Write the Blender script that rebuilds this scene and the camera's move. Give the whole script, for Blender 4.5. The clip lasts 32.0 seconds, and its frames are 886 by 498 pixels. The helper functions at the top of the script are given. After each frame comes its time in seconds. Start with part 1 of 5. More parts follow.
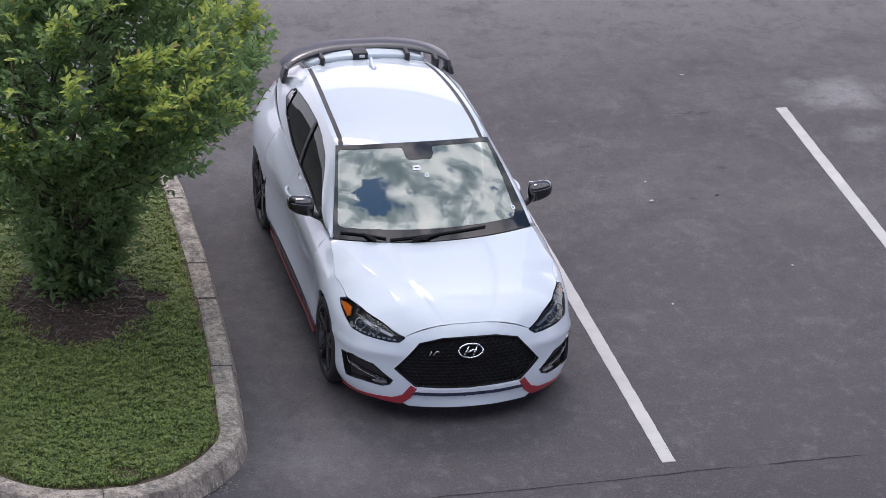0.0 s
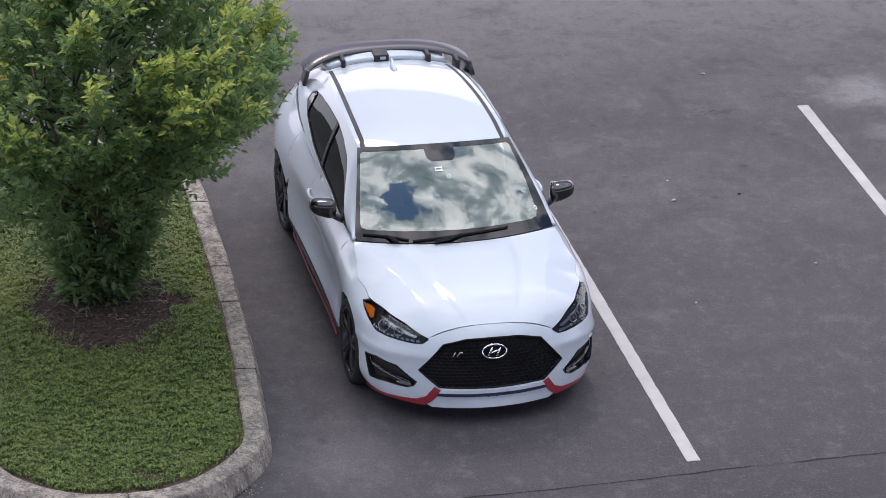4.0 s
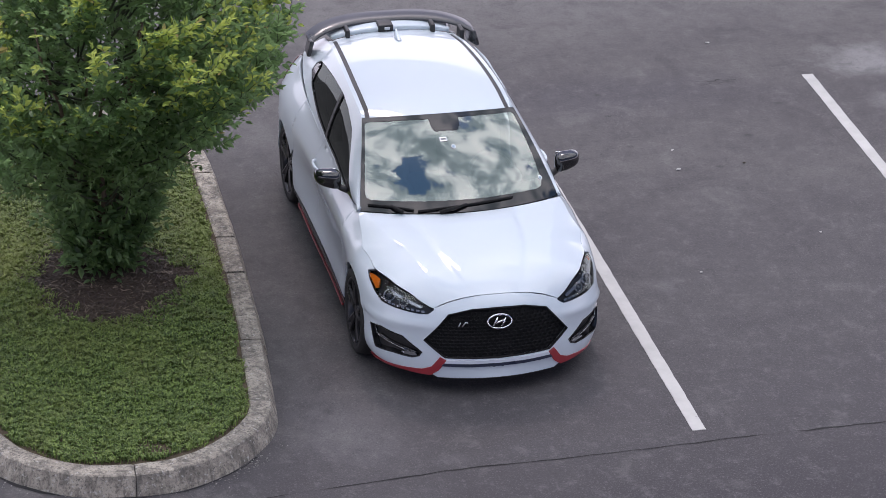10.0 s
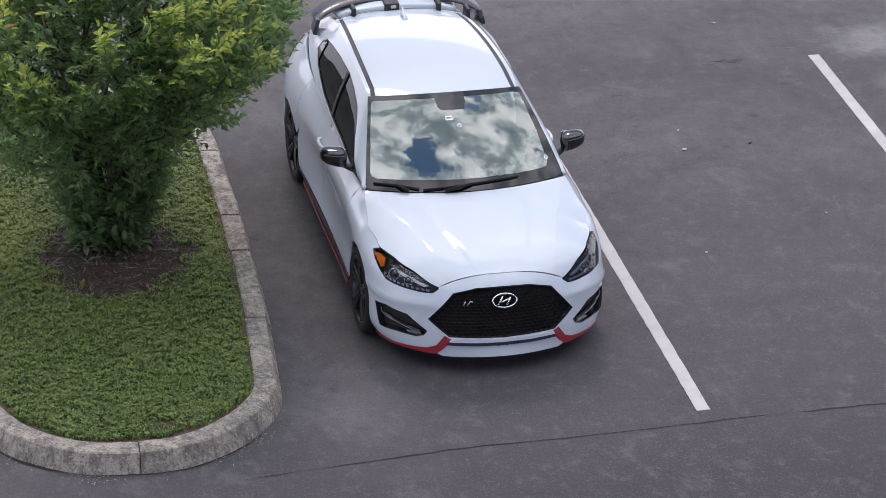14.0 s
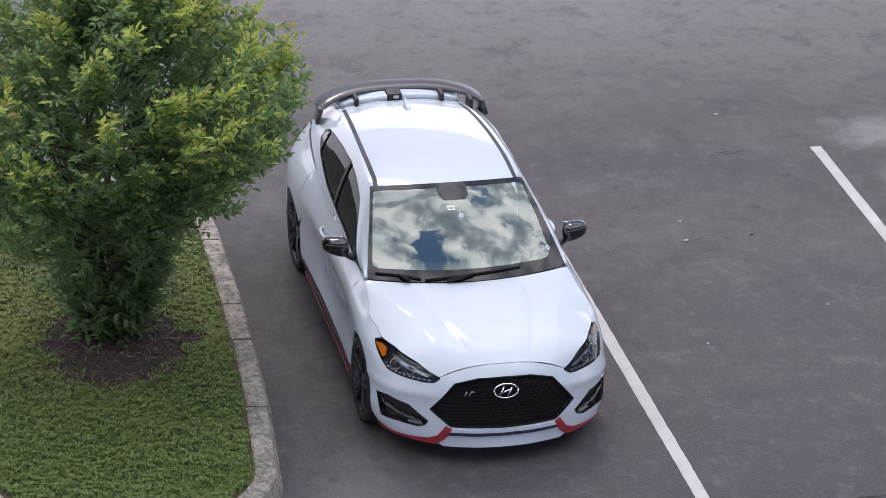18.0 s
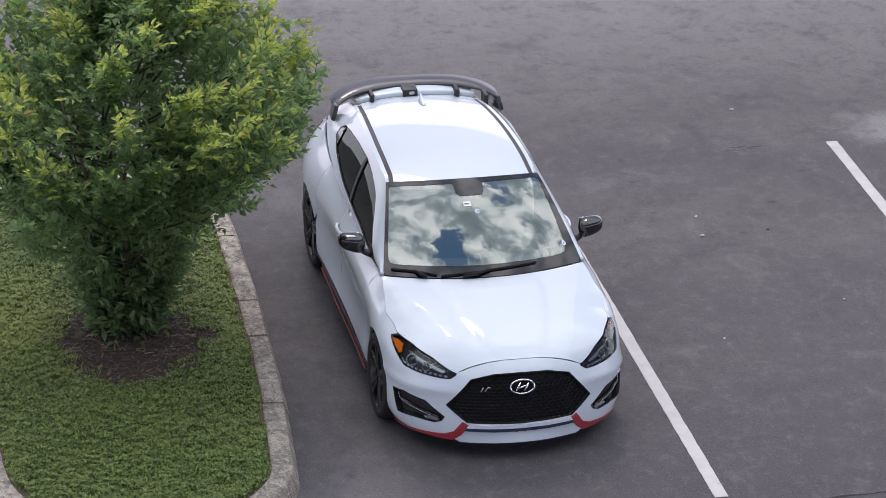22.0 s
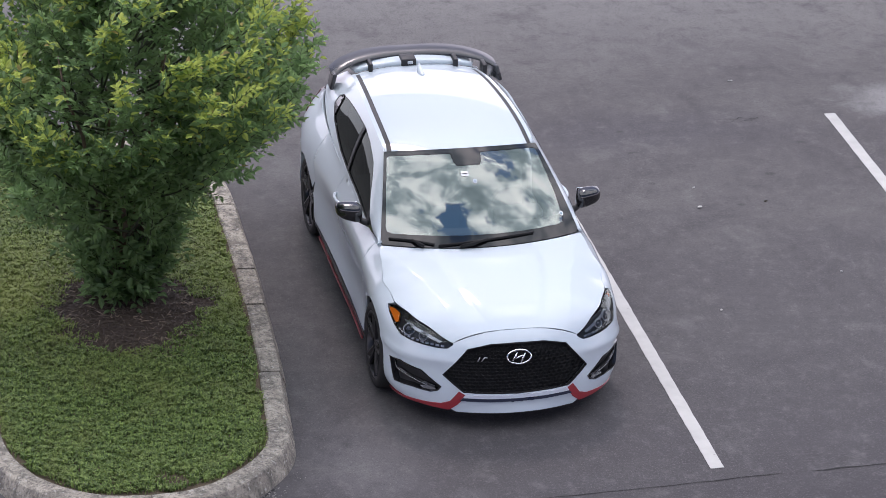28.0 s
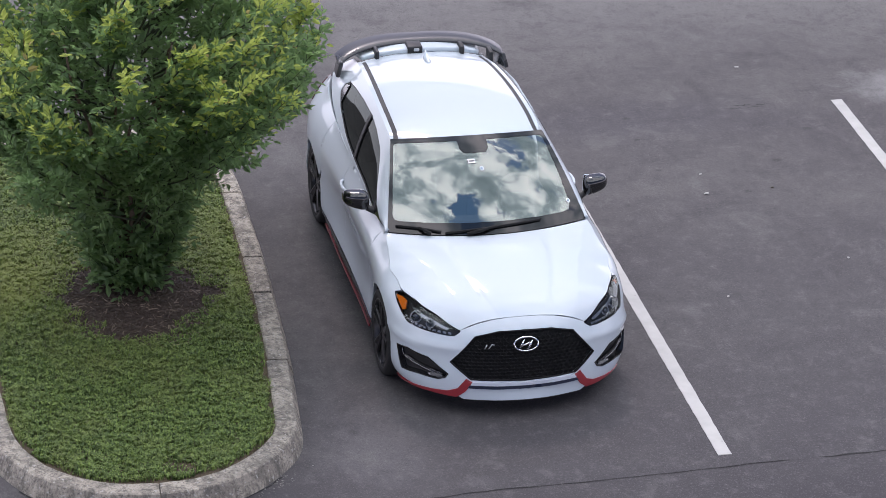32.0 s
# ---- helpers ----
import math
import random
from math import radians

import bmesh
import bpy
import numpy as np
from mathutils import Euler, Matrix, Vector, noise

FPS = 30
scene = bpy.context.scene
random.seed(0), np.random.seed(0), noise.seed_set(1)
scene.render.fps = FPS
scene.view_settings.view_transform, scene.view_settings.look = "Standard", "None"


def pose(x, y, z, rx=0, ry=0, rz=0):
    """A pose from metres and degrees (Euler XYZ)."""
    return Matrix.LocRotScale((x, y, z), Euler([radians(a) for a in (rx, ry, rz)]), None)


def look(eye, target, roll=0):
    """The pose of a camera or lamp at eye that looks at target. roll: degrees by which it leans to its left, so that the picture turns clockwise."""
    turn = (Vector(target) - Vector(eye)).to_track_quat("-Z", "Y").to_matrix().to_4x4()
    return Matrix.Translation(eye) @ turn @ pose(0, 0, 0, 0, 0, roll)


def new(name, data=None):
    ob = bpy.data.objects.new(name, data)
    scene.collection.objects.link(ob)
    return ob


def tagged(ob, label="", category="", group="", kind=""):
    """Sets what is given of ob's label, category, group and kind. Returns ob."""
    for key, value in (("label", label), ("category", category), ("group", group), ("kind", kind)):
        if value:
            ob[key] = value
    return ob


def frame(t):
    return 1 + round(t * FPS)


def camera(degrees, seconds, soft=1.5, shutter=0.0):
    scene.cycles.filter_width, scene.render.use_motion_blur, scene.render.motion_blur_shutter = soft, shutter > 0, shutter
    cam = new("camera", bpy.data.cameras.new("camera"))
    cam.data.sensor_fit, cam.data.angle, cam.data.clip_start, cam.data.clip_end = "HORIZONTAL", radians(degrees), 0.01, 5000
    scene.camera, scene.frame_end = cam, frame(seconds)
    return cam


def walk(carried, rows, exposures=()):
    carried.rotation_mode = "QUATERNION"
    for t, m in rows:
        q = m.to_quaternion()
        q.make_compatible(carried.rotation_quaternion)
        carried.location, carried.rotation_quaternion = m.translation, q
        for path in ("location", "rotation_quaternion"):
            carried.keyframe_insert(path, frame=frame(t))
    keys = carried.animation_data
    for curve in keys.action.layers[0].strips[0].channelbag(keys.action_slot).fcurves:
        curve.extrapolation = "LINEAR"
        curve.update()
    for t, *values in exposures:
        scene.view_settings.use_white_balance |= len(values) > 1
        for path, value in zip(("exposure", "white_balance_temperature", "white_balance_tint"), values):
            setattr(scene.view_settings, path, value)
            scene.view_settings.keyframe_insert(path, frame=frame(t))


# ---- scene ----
cam = camera(14.897, 32.0, soft=0.85)
EYE = Vector((-5.483, -22.906, 11.694))


def aim(yaw, pitch, roll):
    """The camera at its window, turned by degrees: yaw to the left from +y, pitch up, roll."""
    a, b = radians(yaw), radians(pitch)
    return look(EYE, EYE + Vector((-math.sin(a) * math.cos(b), math.cos(a) * math.cos(b), math.sin(b))), roll)


walk(cam, [
    (0, aim(-14.164, -25.615, 2.418)), (0.5, aim(-14.185, -25.605, 2.361)), (1, aim(-14.111, -25.654, 2.124)),
    (1.5, aim(-14.128, -25.585, 1.932)), (2, aim(-13.995, -25.573, 1.877)), (2.5, aim(-13.961, -25.520, 1.828)),
    (3, aim(-13.944, -25.572, 1.822)), (3.5, aim(-13.828, -25.608, 1.762)), (5.5, aim(-13.630, -25.551, 1.694)),
    (6, aim(-13.587, -25.528, 1.730)), (6.5, aim(-13.704, -25.584, 1.796)), (7, aim(-13.844, -25.655, 1.879)),
    (7.5, aim(-13.662, -25.682, 1.791)), (8, aim(-13.653, -25.680, 1.843)), (8.3, aim(-13.24, -25.80, 1.75)), (8.5, aim(-13.439, -25.872, 1.716)),
    (9, aim(-13.572, -25.918, 1.651)), (9.5, aim(-13.603, -26.047, 1.508)), (10, aim(-13.660, -26.117, 1.466)),
    (10.5, aim(-13.585, -26.184, 1.416)), (11, aim(-13.543, -26.236, 1.470)), (11.5, aim(-13.492, -26.252, 1.425)),
    (12, aim(-13.393, -26.252, 1.653)), (12.5, aim(-13.275, -26.293, 1.567)), (13, aim(-13.385, -26.336, 1.618)),
    (13.5, aim(-13.410, -26.367, 1.641)), (14, aim(-13.574, -26.476, 1.710)), (14.5, aim(-13.534, -26.437, 1.683)),
    (14.8, aim(-13.37, -26.33, 1.72)), (15, aim(-13.375, -25.814, 1.782)), (15.2, aim(-13.33, -24.98, 1.83)), (15.5, aim(-13.258, -24.472, 1.902)), (17.5, aim(-13.523, -24.833, 1.954)),
    (18, aim(-13.487, -24.956, 1.913)), (18.5, aim(-13.463, -24.991, 1.903)), (19, aim(-13.515, -25.008, 1.922)),
    (19.5, aim(-13.532, -25.011, 1.952)), (20, aim(-13.399, -25.036, 1.775)), (20.5, aim(-13.378, -25.053, 1.636)),
    (21, aim(-13.284, -25.029, 1.623)), (21.5, aim(-13.178, -25.049, 1.649)), (22, aim(-13.191, -25.034, 1.636)),
    (22.5, aim(-13.193, -25.004, 1.601)), (23, aim(-13.283, -25.017, 1.630)), (23.5, aim(-13.350, -25.095, 1.589)),
    (24, aim(-13.352, -25.110, 1.578)), (24.5, aim(-13.251, -25.134, 1.553)), (25, aim(-13.067, -25.166, 1.764)),
    (25.5, aim(-13.076, -25.238, 1.869)), (27.5, aim(-13.204, -25.499, 2.005)), (28, aim(-13.257, -25.545, 2.019)),
    (28.5, aim(-13.267, -25.557, 2.020)), (29, aim(-13.233, -25.617, 2.023)), (29.5, aim(-13.141, -25.645, 2.125)),
    (30, aim(-13.187, -25.623, 2.154)), (30.5, aim(-13.267, -25.648, 2.140)), (31, aim(-13.227, -25.719, 2.088)),
    (31.5, aim(-13.143, -25.772, 1.851)), (32, aim(-13.136, -25.762, 1.799)),
], exposures=[(0, -0.81, 6240, 29), (8, -0.81, 6240, 29), (14, -0.84, 6270, 29), (20, -0.80, 6300, 28), (25, -0.78, 6310, 28), (29, -0.66, 6240, 28), (32, -0.68, 6240, 28)])

# ---- light ----
world = bpy.data.worlds.new("sky")
scene.world = world
world.use_nodes = True
sky = world.node_tree.nodes.new("ShaderNodeTexSky")
sky.sky_type, sky.sun_disc = "NISHITA", False
SUN_HIGH, SUN_TURN = radians(52), radians(5)
sky.sun_elevation, sky.sun_rotation = SUN_HIGH, SUN_TURN
world.node_tree.nodes["Background"].inputs["Strength"].default_value = 0.15
world.node_tree.links.new(sky.outputs[0], world.node_tree.nodes["Background"].inputs["Color"])
sun = new("sun", bpy.data.lights.new("sun", "SUN"))
sun.data.energy, sun.data.angle, sun.data.color = 1.85, radians(12), (1, .92, .80)
sun.matrix_world = look((50 * math.cos(SUN_HIGH) * math.sin(SUN_TURN), 50 * math.cos(SUN_HIGH) * math.cos(SUN_TURN), 50 * math.sin(SUN_HIGH)), (0, 0, 0))

# ---- materials ----


class Nodes:
    """A short way to write a node tree."""

    def __init__(self, name):
        self.mat = bpy.data.materials.new(name)
        self.mat.use_nodes = True
        self.tree = self.mat.node_tree
        self.bsdf = self.tree.nodes["Principled BSDF"]
        self.out = self.tree.nodes["Material Output"]

    def add(self, kind, **values):
        node = self.tree.nodes.new(kind)
        for key, value in values.items():
            if key == "blend":
                node.blend_type = value
            elif key == "op":
                node.operation = value
            elif key == "data":
                node.data_type = value
        return node

    def put(self, socket, value):
        if hasattr(value, "is_output"):
            self.tree.links.new(value, socket)
        else:
            socket.default_value = value

    def coords(self, scale=1.0, stretch=(1, 1, 1)):
        c, m = self.add("ShaderNodeTexCoord"), self.add("ShaderNodeMapping")
        self.tree.links.new(c.outputs["Object"], m.inputs["Vector"])
        m.inputs["Scale"].default_value = [scale * s for s in stretch]
        return m.outputs[0]

    def noise(self, scale, detail=4.0, rough=0.55, stretch=(1, 1, 1), offset=(0, 0, 0), warp=0.0):
        c, m, n = self.add("ShaderNodeTexCoord"), self.add("ShaderNodeMapping"), self.add("ShaderNodeTexNoise")
        self.tree.links.new(c.outputs["Object"], m.inputs["Vector"])
        m.inputs["Scale"].default_value, m.inputs["Location"].default_value = stretch, offset
        self.tree.links.new(m.outputs[0], n.inputs["Vector"])
        n.inputs["Scale"].default_value, n.inputs["Detail"].default_value, n.inputs["Roughness"].default_value = scale, detail, rough
        n.inputs["Distortion"].default_value = warp
        return n.outputs[0]

    def ramp(self, value, stops):
        r = self.add("ShaderNodeValToRGB")
        while len(r.color_ramp.elements) < len(stops):
            r.color_ramp.elements.new(0.5)
        for e, (at, col) in zip(r.color_ramp.elements, stops):
            e.position, e.color = at, (*col, 1) if isinstance(col, tuple) else (col, col, col, 1)
        self.put(r.inputs[0], value)
        return r.outputs[0]

    def mix(self, fac, a, b, blend="MIX"):
        m = self.add("ShaderNodeMixRGB", blend=blend)
        for s, v in zip(m.inputs, (fac, a, b)):
            self.put(s, (*v, 1) if isinstance(v, tuple) else v)
        return m.outputs[0]

    def math(self, op, a, b=0.0):
        m = self.add("ShaderNodeMath", op=op)
        self.put(m.inputs[0], a), self.put(m.inputs[1], b)
        return m.outputs[0]

    def bump(self, height, strength=0.3, distance=0.01):
        b = self.add("ShaderNodeBump")
        b.inputs["Strength"].default_value, b.inputs["Distance"].default_value = strength, distance
        self.put(b.inputs["Height"], height)
        self.tree.links.new(b.outputs[0], self.bsdf.inputs["Normal"])

    def set(self, **values):
        names = dict(color="Base Color", rough="Roughness", metal="Metallic", coat="Coat Weight", coat_rough="Coat Roughness",
                     spec="Specular IOR Level", alpha="Alpha", glow="Emission Color", power="Emission Strength", sheen="Sheen Weight",
                     clear="Transmission Weight", ior="IOR")
        for key, value in values.items():
            self.put(self.bsdf.inputs[names[key]], (*value, 1) if isinstance(value, tuple) else value)
        return self


def plain(name, color, rough=0.5, metal=0.0, coat=0.0, grain=0.06, scale=40.0, bump=0.0):
    """A surface of one colour with slight grain and wear at two scales."""
    n = Nodes(name)
    fine, wide = n.noise(scale, 3), n.noise(scale / 12, 3, offset=(3, 1, 2))
    dark, light = tuple(c * (1 - 2 * grain) for c in color), tuple(min(1, c * (1 + grain)) for c in color)
    both = n.mix(0.5, fine, wide)
    n.set(color=n.mix(both, dark, light), rough=n.ramp(wide, [(.3, rough * .85), (.7, min(1, rough * 1.15))]), metal=metal, coat=coat, coat_rough=.04)
    if bump:
        n.bump(fine, bump, .003)
    return n.mat


def stain_and_sun_spots(n, base, spots, wobble):
    """Soft spots on the ground, stains and broad tones, and painted sun on grass: (x, y), (radii), colour, strength."""
    place = n.add("ShaderNodeTexCoord").outputs["Object"]
    for (x, y), (rx, ry), color, strength, ragged in spots:
        m, away = n.add("ShaderNodeMapping"), n.add("ShaderNodeVectorMath", op="LENGTH")
        m.inputs["Location"].default_value, m.inputs["Scale"].default_value = (-x / rx, -y / ry, 0), (1 / rx, 1 / ry, 0)
        n.tree.links.new(place, m.inputs["Vector"]), n.tree.links.new(m.outputs[0], away.inputs[0])
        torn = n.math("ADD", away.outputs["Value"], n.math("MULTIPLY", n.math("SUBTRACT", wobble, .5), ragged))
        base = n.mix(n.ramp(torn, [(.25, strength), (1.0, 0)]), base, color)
    return base


def asphalt_material():
    n = Nodes("asphalt")
    grit = n.noise(190, 2, .75)
    speck = n.noise(70, 3, .7, offset=(4, 4, 0))
    mottle = n.noise(7, 9, .78, stretch=(1, .8, 1), offset=(2, 6, 0), warp=.2)
    patch = n.noise(.42, 6, .62, stretch=(.6, 1.5, 1), warp=.4)
    wobble = n.noise(1.6, 7, .68, offset=(1, 9, 0), warp=.6)
    base = n.mix(n.ramp(patch, [(.36, 0), (.64, 1)]), (.072, .066, .069), (.114, .107, .106))
    # Stains and specks, with broad areas paler far off and darker nearer.
    base = stain_and_sun_spots(n, base, [((4.75, 3.35), (.55, .45), (.24, .235, .235), .8, 2.2), ((4.65, 2.5), (.25, .35), (.20, .195, .195), .5, 2.2), ((-1.12, -2.55), (.62, .85), (.140, .133, .138), .8, 1.6), ((-.52, -3.0), (.22, .12), (.15, .142, .146), .6, 2.0), ((-.9, -3.42), (.40, .18), (.13, .124, .128), .6, 2.2), ((-1.25, -2.14), (.05, .06), (.05, .047, .05), .7, 1.5),
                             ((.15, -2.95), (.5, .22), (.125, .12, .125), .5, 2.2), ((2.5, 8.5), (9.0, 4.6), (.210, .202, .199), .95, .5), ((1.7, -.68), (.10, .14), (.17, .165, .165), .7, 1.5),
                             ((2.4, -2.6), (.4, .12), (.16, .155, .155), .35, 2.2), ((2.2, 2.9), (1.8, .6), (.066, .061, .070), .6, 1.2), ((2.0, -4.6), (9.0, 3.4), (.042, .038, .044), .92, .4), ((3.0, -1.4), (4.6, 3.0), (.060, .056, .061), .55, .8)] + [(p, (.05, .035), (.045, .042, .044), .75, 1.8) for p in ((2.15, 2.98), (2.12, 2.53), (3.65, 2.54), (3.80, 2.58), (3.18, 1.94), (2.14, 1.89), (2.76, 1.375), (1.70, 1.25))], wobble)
    base = n.mix(n.ramp(mottle, [(.36, .42), (.49, 0)]), base, (.052, .048, .052))
    base = n.mix(n.ramp(mottle, [(.53, 0), (.68, .45)]), base, (.165, .158, .156))
    blotch = n.noise(1.9, 8, .72, stretch=(.9, .9, 1), offset=(7, 1, 0), warp=.35)
    base = n.mix(n.ramp(blotch, [(.36, .42), (.47, 0)]), base, (.048, .043, .048))
    base = n.mix(n.ramp(blotch, [(.56, 0), (.66, .35)]), base, (.155, .150, .146))
    base = n.mix(n.ramp(speck, [(.57, 0), (.70, .55)]), base, (.19, .18, .18))
    base = n.mix(n.ramp(speck, [(.30, .55), (.44, 0)]), base, (.040, .037, .039))
    base = n.mix(n.ramp(grit, [(.28, .8), (.46, 0)]), base, (.034, .033, .035))
    stone = n.noise(38, 2, .6, offset=(8, 3, 0))
    base = n.mix(n.ramp(stone, [(.60, 0), (.74, .28)]), base, (.19, .18, .18))
    base = n.mix(n.ramp(stone, [(.28, .45), (.42, 0)]), base, (.036, .033, .036))
    n.set(color=base, rough=n.ramp(patch, [(.3, .78), (.7, .92)]), spec=.35)
    n.bump(n.mix(.5, grit, speck), .6, .005)
    return n.mat


def line_paint():
    n = Nodes("line_paint")
    wear = n.noise(30, 5, .7)
    base = n.mix(n.ramp(n.noise(4, 4, .6), [(.3, 0), (.7, 1)]), (.385, .376, .362), (.49, .48, .462))
    base = n.mix(n.ramp(wear, [(.66, 0), (.72, .8)]), base, (.2, .19, .19))
    n.set(color=base, rough=.75)
    n.bump(n.noise(200, 2), .35, .003)
    return n.mat


def concrete_material():
    n = Nodes("kerb_concrete")
    info = n.add("ShaderNodeObjectInfo")
    tone = n.mix(info.outputs["Random"], (.40, .355, .295), (.50, .445, .37))
    grime = n.noise(5, 6, .7, warp=.5)
    base = n.mix(n.ramp(grime, [(.43, 0), (.64, .72)]), tone, (.120, .108, .096))
    streak = n.noise(16, 5, .7, stretch=(1, 1, .25), offset=(6, 1, 3), warp=.4)
    base = n.mix(n.ramp(streak, [(.47, 0), (.62, .8)]), base, (.105, .096, .086))
    base = n.mix(n.ramp(n.noise(55, 4, .75), [(.36, .8), (.49, 0)]), base, (.085, .078, .068))
    base = n.mix(n.ramp(n.noise(40, 2, .5, offset=(2, 2, 2)), [(.60, 0), (.72, .75)]), base, (.50, .48, .45))
    n.set(color=base, rough=.92)
    n.bump(n.noise(60, 6, .75), 1.0, .010)
    return n.mat


def leaf_material(name, a, b, shine=.44):
    n = Nodes(name)
    geo = n.add("ShaderNodeNewGeometry")
    tone = n.mix(geo.outputs["Random Per Island"], a, b)
    n.set(color=n.mix(n.ramp(n.noise(2.2, 3), [(.3, 0), (.7, .5)]), tone, tuple(.6 * c for c in a)), rough=shine)
    trans = n.add("ShaderNodeBsdfTranslucent")
    n.put(trans.inputs[0], n.mix(.5, tone, tuple(min(1, 1.5 * c) for c in b)))
    m = n.add("ShaderNodeMixShader")
    m.inputs[0].default_value = .60
    n.tree.links.new(n.bsdf.outputs[0], m.inputs[1]), n.tree.links.new(trans.outputs[0], m.inputs[2])
    n.tree.links.new(m.outputs[0], n.out.inputs[0])
    return n.mat


def pane_material(name, tint, ior):
    """Glass of a car window: mirror by Fresnel over a tinted see-through pane."""
    n = Nodes(name)
    see, gloss, mix, fres = n.add("ShaderNodeBsdfTransparent"), n.add("ShaderNodeBsdfGlossy"), n.add("ShaderNodeMixShader"), n.add("ShaderNodeFresnel")
    see.inputs[0].default_value, gloss.inputs["Roughness"].default_value = (*tint, 1), .01
    gloss.inputs["Color"].default_value = (.92, 1, .94, 1)
    fres.inputs["IOR"].default_value = ior
    n.tree.links.new(fres.outputs[0], mix.inputs[0])
    n.tree.links.new(see.outputs[0], mix.inputs[1]), n.tree.links.new(gloss.outputs[0], mix.inputs[2])
    n.tree.links.new(mix.outputs[0], n.out.inputs[0])
    return n.mat


def paint_material():
    n = Nodes("white_paint")
    n.set(color=n.mix(n.noise(1.5, 3), (.505, .566, .614), (.530, .591, .637)), rough=.42, coat=1.0, coat_rough=.03, spec=.15)
    return n.mat


def ground_cover(name, a, b, c, rare=.5, spots=()):
    n = Nodes(name)
    geo = n.add("ShaderNodeNewGeometry")
    base = n.mix(n.ramp(geo.outputs["Random Per Island"], [(0, 0), (.5 + .5 * (rare < .5) * .6, rare), (1, 1)]), a, b)
    base = n.mix(n.ramp(n.noise(1.6, 4, .6, warp=.5), [(.45, 0), (.75, .7)]), base, c)
    if spots:
        base = stain_and_sun_spots(n, base, spots, n.noise(2.5, 5, .65, offset=(4, 2, 0)))
    n.set(color=base, rough=.6)
    trans, m = n.add("ShaderNodeBsdfTranslucent"), n.add("ShaderNodeMixShader")
    n.put(trans.inputs[0], base)
    m.inputs[0].default_value = .25
    n.tree.links.new(n.bsdf.outputs[0], m.inputs[1]), n.tree.links.new(trans.outputs[0], m.inputs[2])
    n.tree.links.new(m.outputs[0], n.out.inputs[0])
    return n.mat


def soil_material(name, a, b, scale=40):
    n = Nodes(name)
    n.set(color=n.mix(n.ramp(n.noise(scale, 5, .7), [(.3, 0), (.7, 1)]), a, b), rough=.95)
    n.bump(n.noise(scale * 1.5, 4, .7), .9, .02)
    return n.mat


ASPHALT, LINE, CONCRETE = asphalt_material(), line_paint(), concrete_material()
PAINT = paint_material()
BLACK_GLOSS = plain("gloss_black_plastic", (.012, .012, .013), .12, coat=.6, grain=.02)
BLACK = plain("black_plastic", (.016, .016, .017), .5, grain=.1, bump=.1)
DARK = plain("dark_trim", (.03, .03, .032), .6, grain=.1)
RUBBER = plain("tyre_rubber", (.011, .011, .0115), .85, grain=.15, bump=.2)
ALLOY = plain("dark_alloy", (.035, .035, .038), .30, metal=.6, grain=.05)
STEEL = plain("brake_steel", (.35, .34, .33), .35, metal=1.0)
CHROME = plain("chrome", (.72, .72, .74), .12, metal=1.0, grain=.02)
SATIN = plain("satin_silver", (.5, .51, .54), .3, metal=.9, grain=.03)
LAMP_GREY = plain("lamp_reflector_grey", (.32, .33, .345), .25, metal=.8, grain=.05)
RED = plain("red_trim", (.30, .026, .034), .35, coat=.6, grain=.06)
WING = plain("wing_black", (.030, .030, .033), .30, coat=.3, grain=.05)
MESH_BLACK = plain("grille_black", (.004, .004, .0045), .88, grain=.1)
SILVER_PAINT = plain("silver_paint", (.60, .63, .70), .32, coat=.6, grain=.03)
NAVY = plain("dark_blue_groove", (.020, .028, .055), .3, coat=.5, grain=.05)
AMBER = plain("amber_reflector", (.72, .17, .012), .18, coat=1.0, grain=.05)
LENS = pane_material("lamp_lens", (.80, .82, .85), 1.42)
WINDSCREEN = pane_material("windscreen_glass", (.60, .70, .68), 2.65)
TINTED = pane_material("tinted_side_glass", (.09, .095, .10), 1.30)
FRIT = plain("black_frit", (.006, .006, .007), .05, coat=.05, grain=.02)
CLOTH = plain("seat_cloth", (.035, .036, .04), .9, grain=.15, scale=120, bump=.3)
DASH = plain("dashboard_plastic", (.028, .028, .03), .7, grain=.1, bump=.2)
TWIG = plain("twig", (.045, .055, .026), .8, grain=.2)
CRACK = plain("crack_shadow", (.018, .017, .018), .95, grain=.2)
BARK = plain("bark", (.17, .12, .085), .9, grain=.3, scale=60, bump=.6)
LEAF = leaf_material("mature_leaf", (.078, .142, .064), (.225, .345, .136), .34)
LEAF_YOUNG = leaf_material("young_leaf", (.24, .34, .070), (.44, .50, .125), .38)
LEAF_BRONZE = leaf_material("bronze_leaf", (.30, .27, .09), (.42, .34, .14), .4)
# The two paler yellow-green spots put sunlight on the turf into its colour.
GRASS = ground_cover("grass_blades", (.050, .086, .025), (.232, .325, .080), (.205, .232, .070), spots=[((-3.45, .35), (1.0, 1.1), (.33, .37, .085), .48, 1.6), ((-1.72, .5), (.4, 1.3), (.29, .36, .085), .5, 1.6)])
SOIL = soil_material("turf_soil", (.070, .050, .032), (.120, .090, .055))
MULCH_BED = soil_material("mulch_bed", (.050, .034, .027), (.105, .070, .054), 60)
MULCH = ground_cover("mulch_bits", (.070, .048, .037), (.34, .255, .19), (.085, .060, .048), .16)
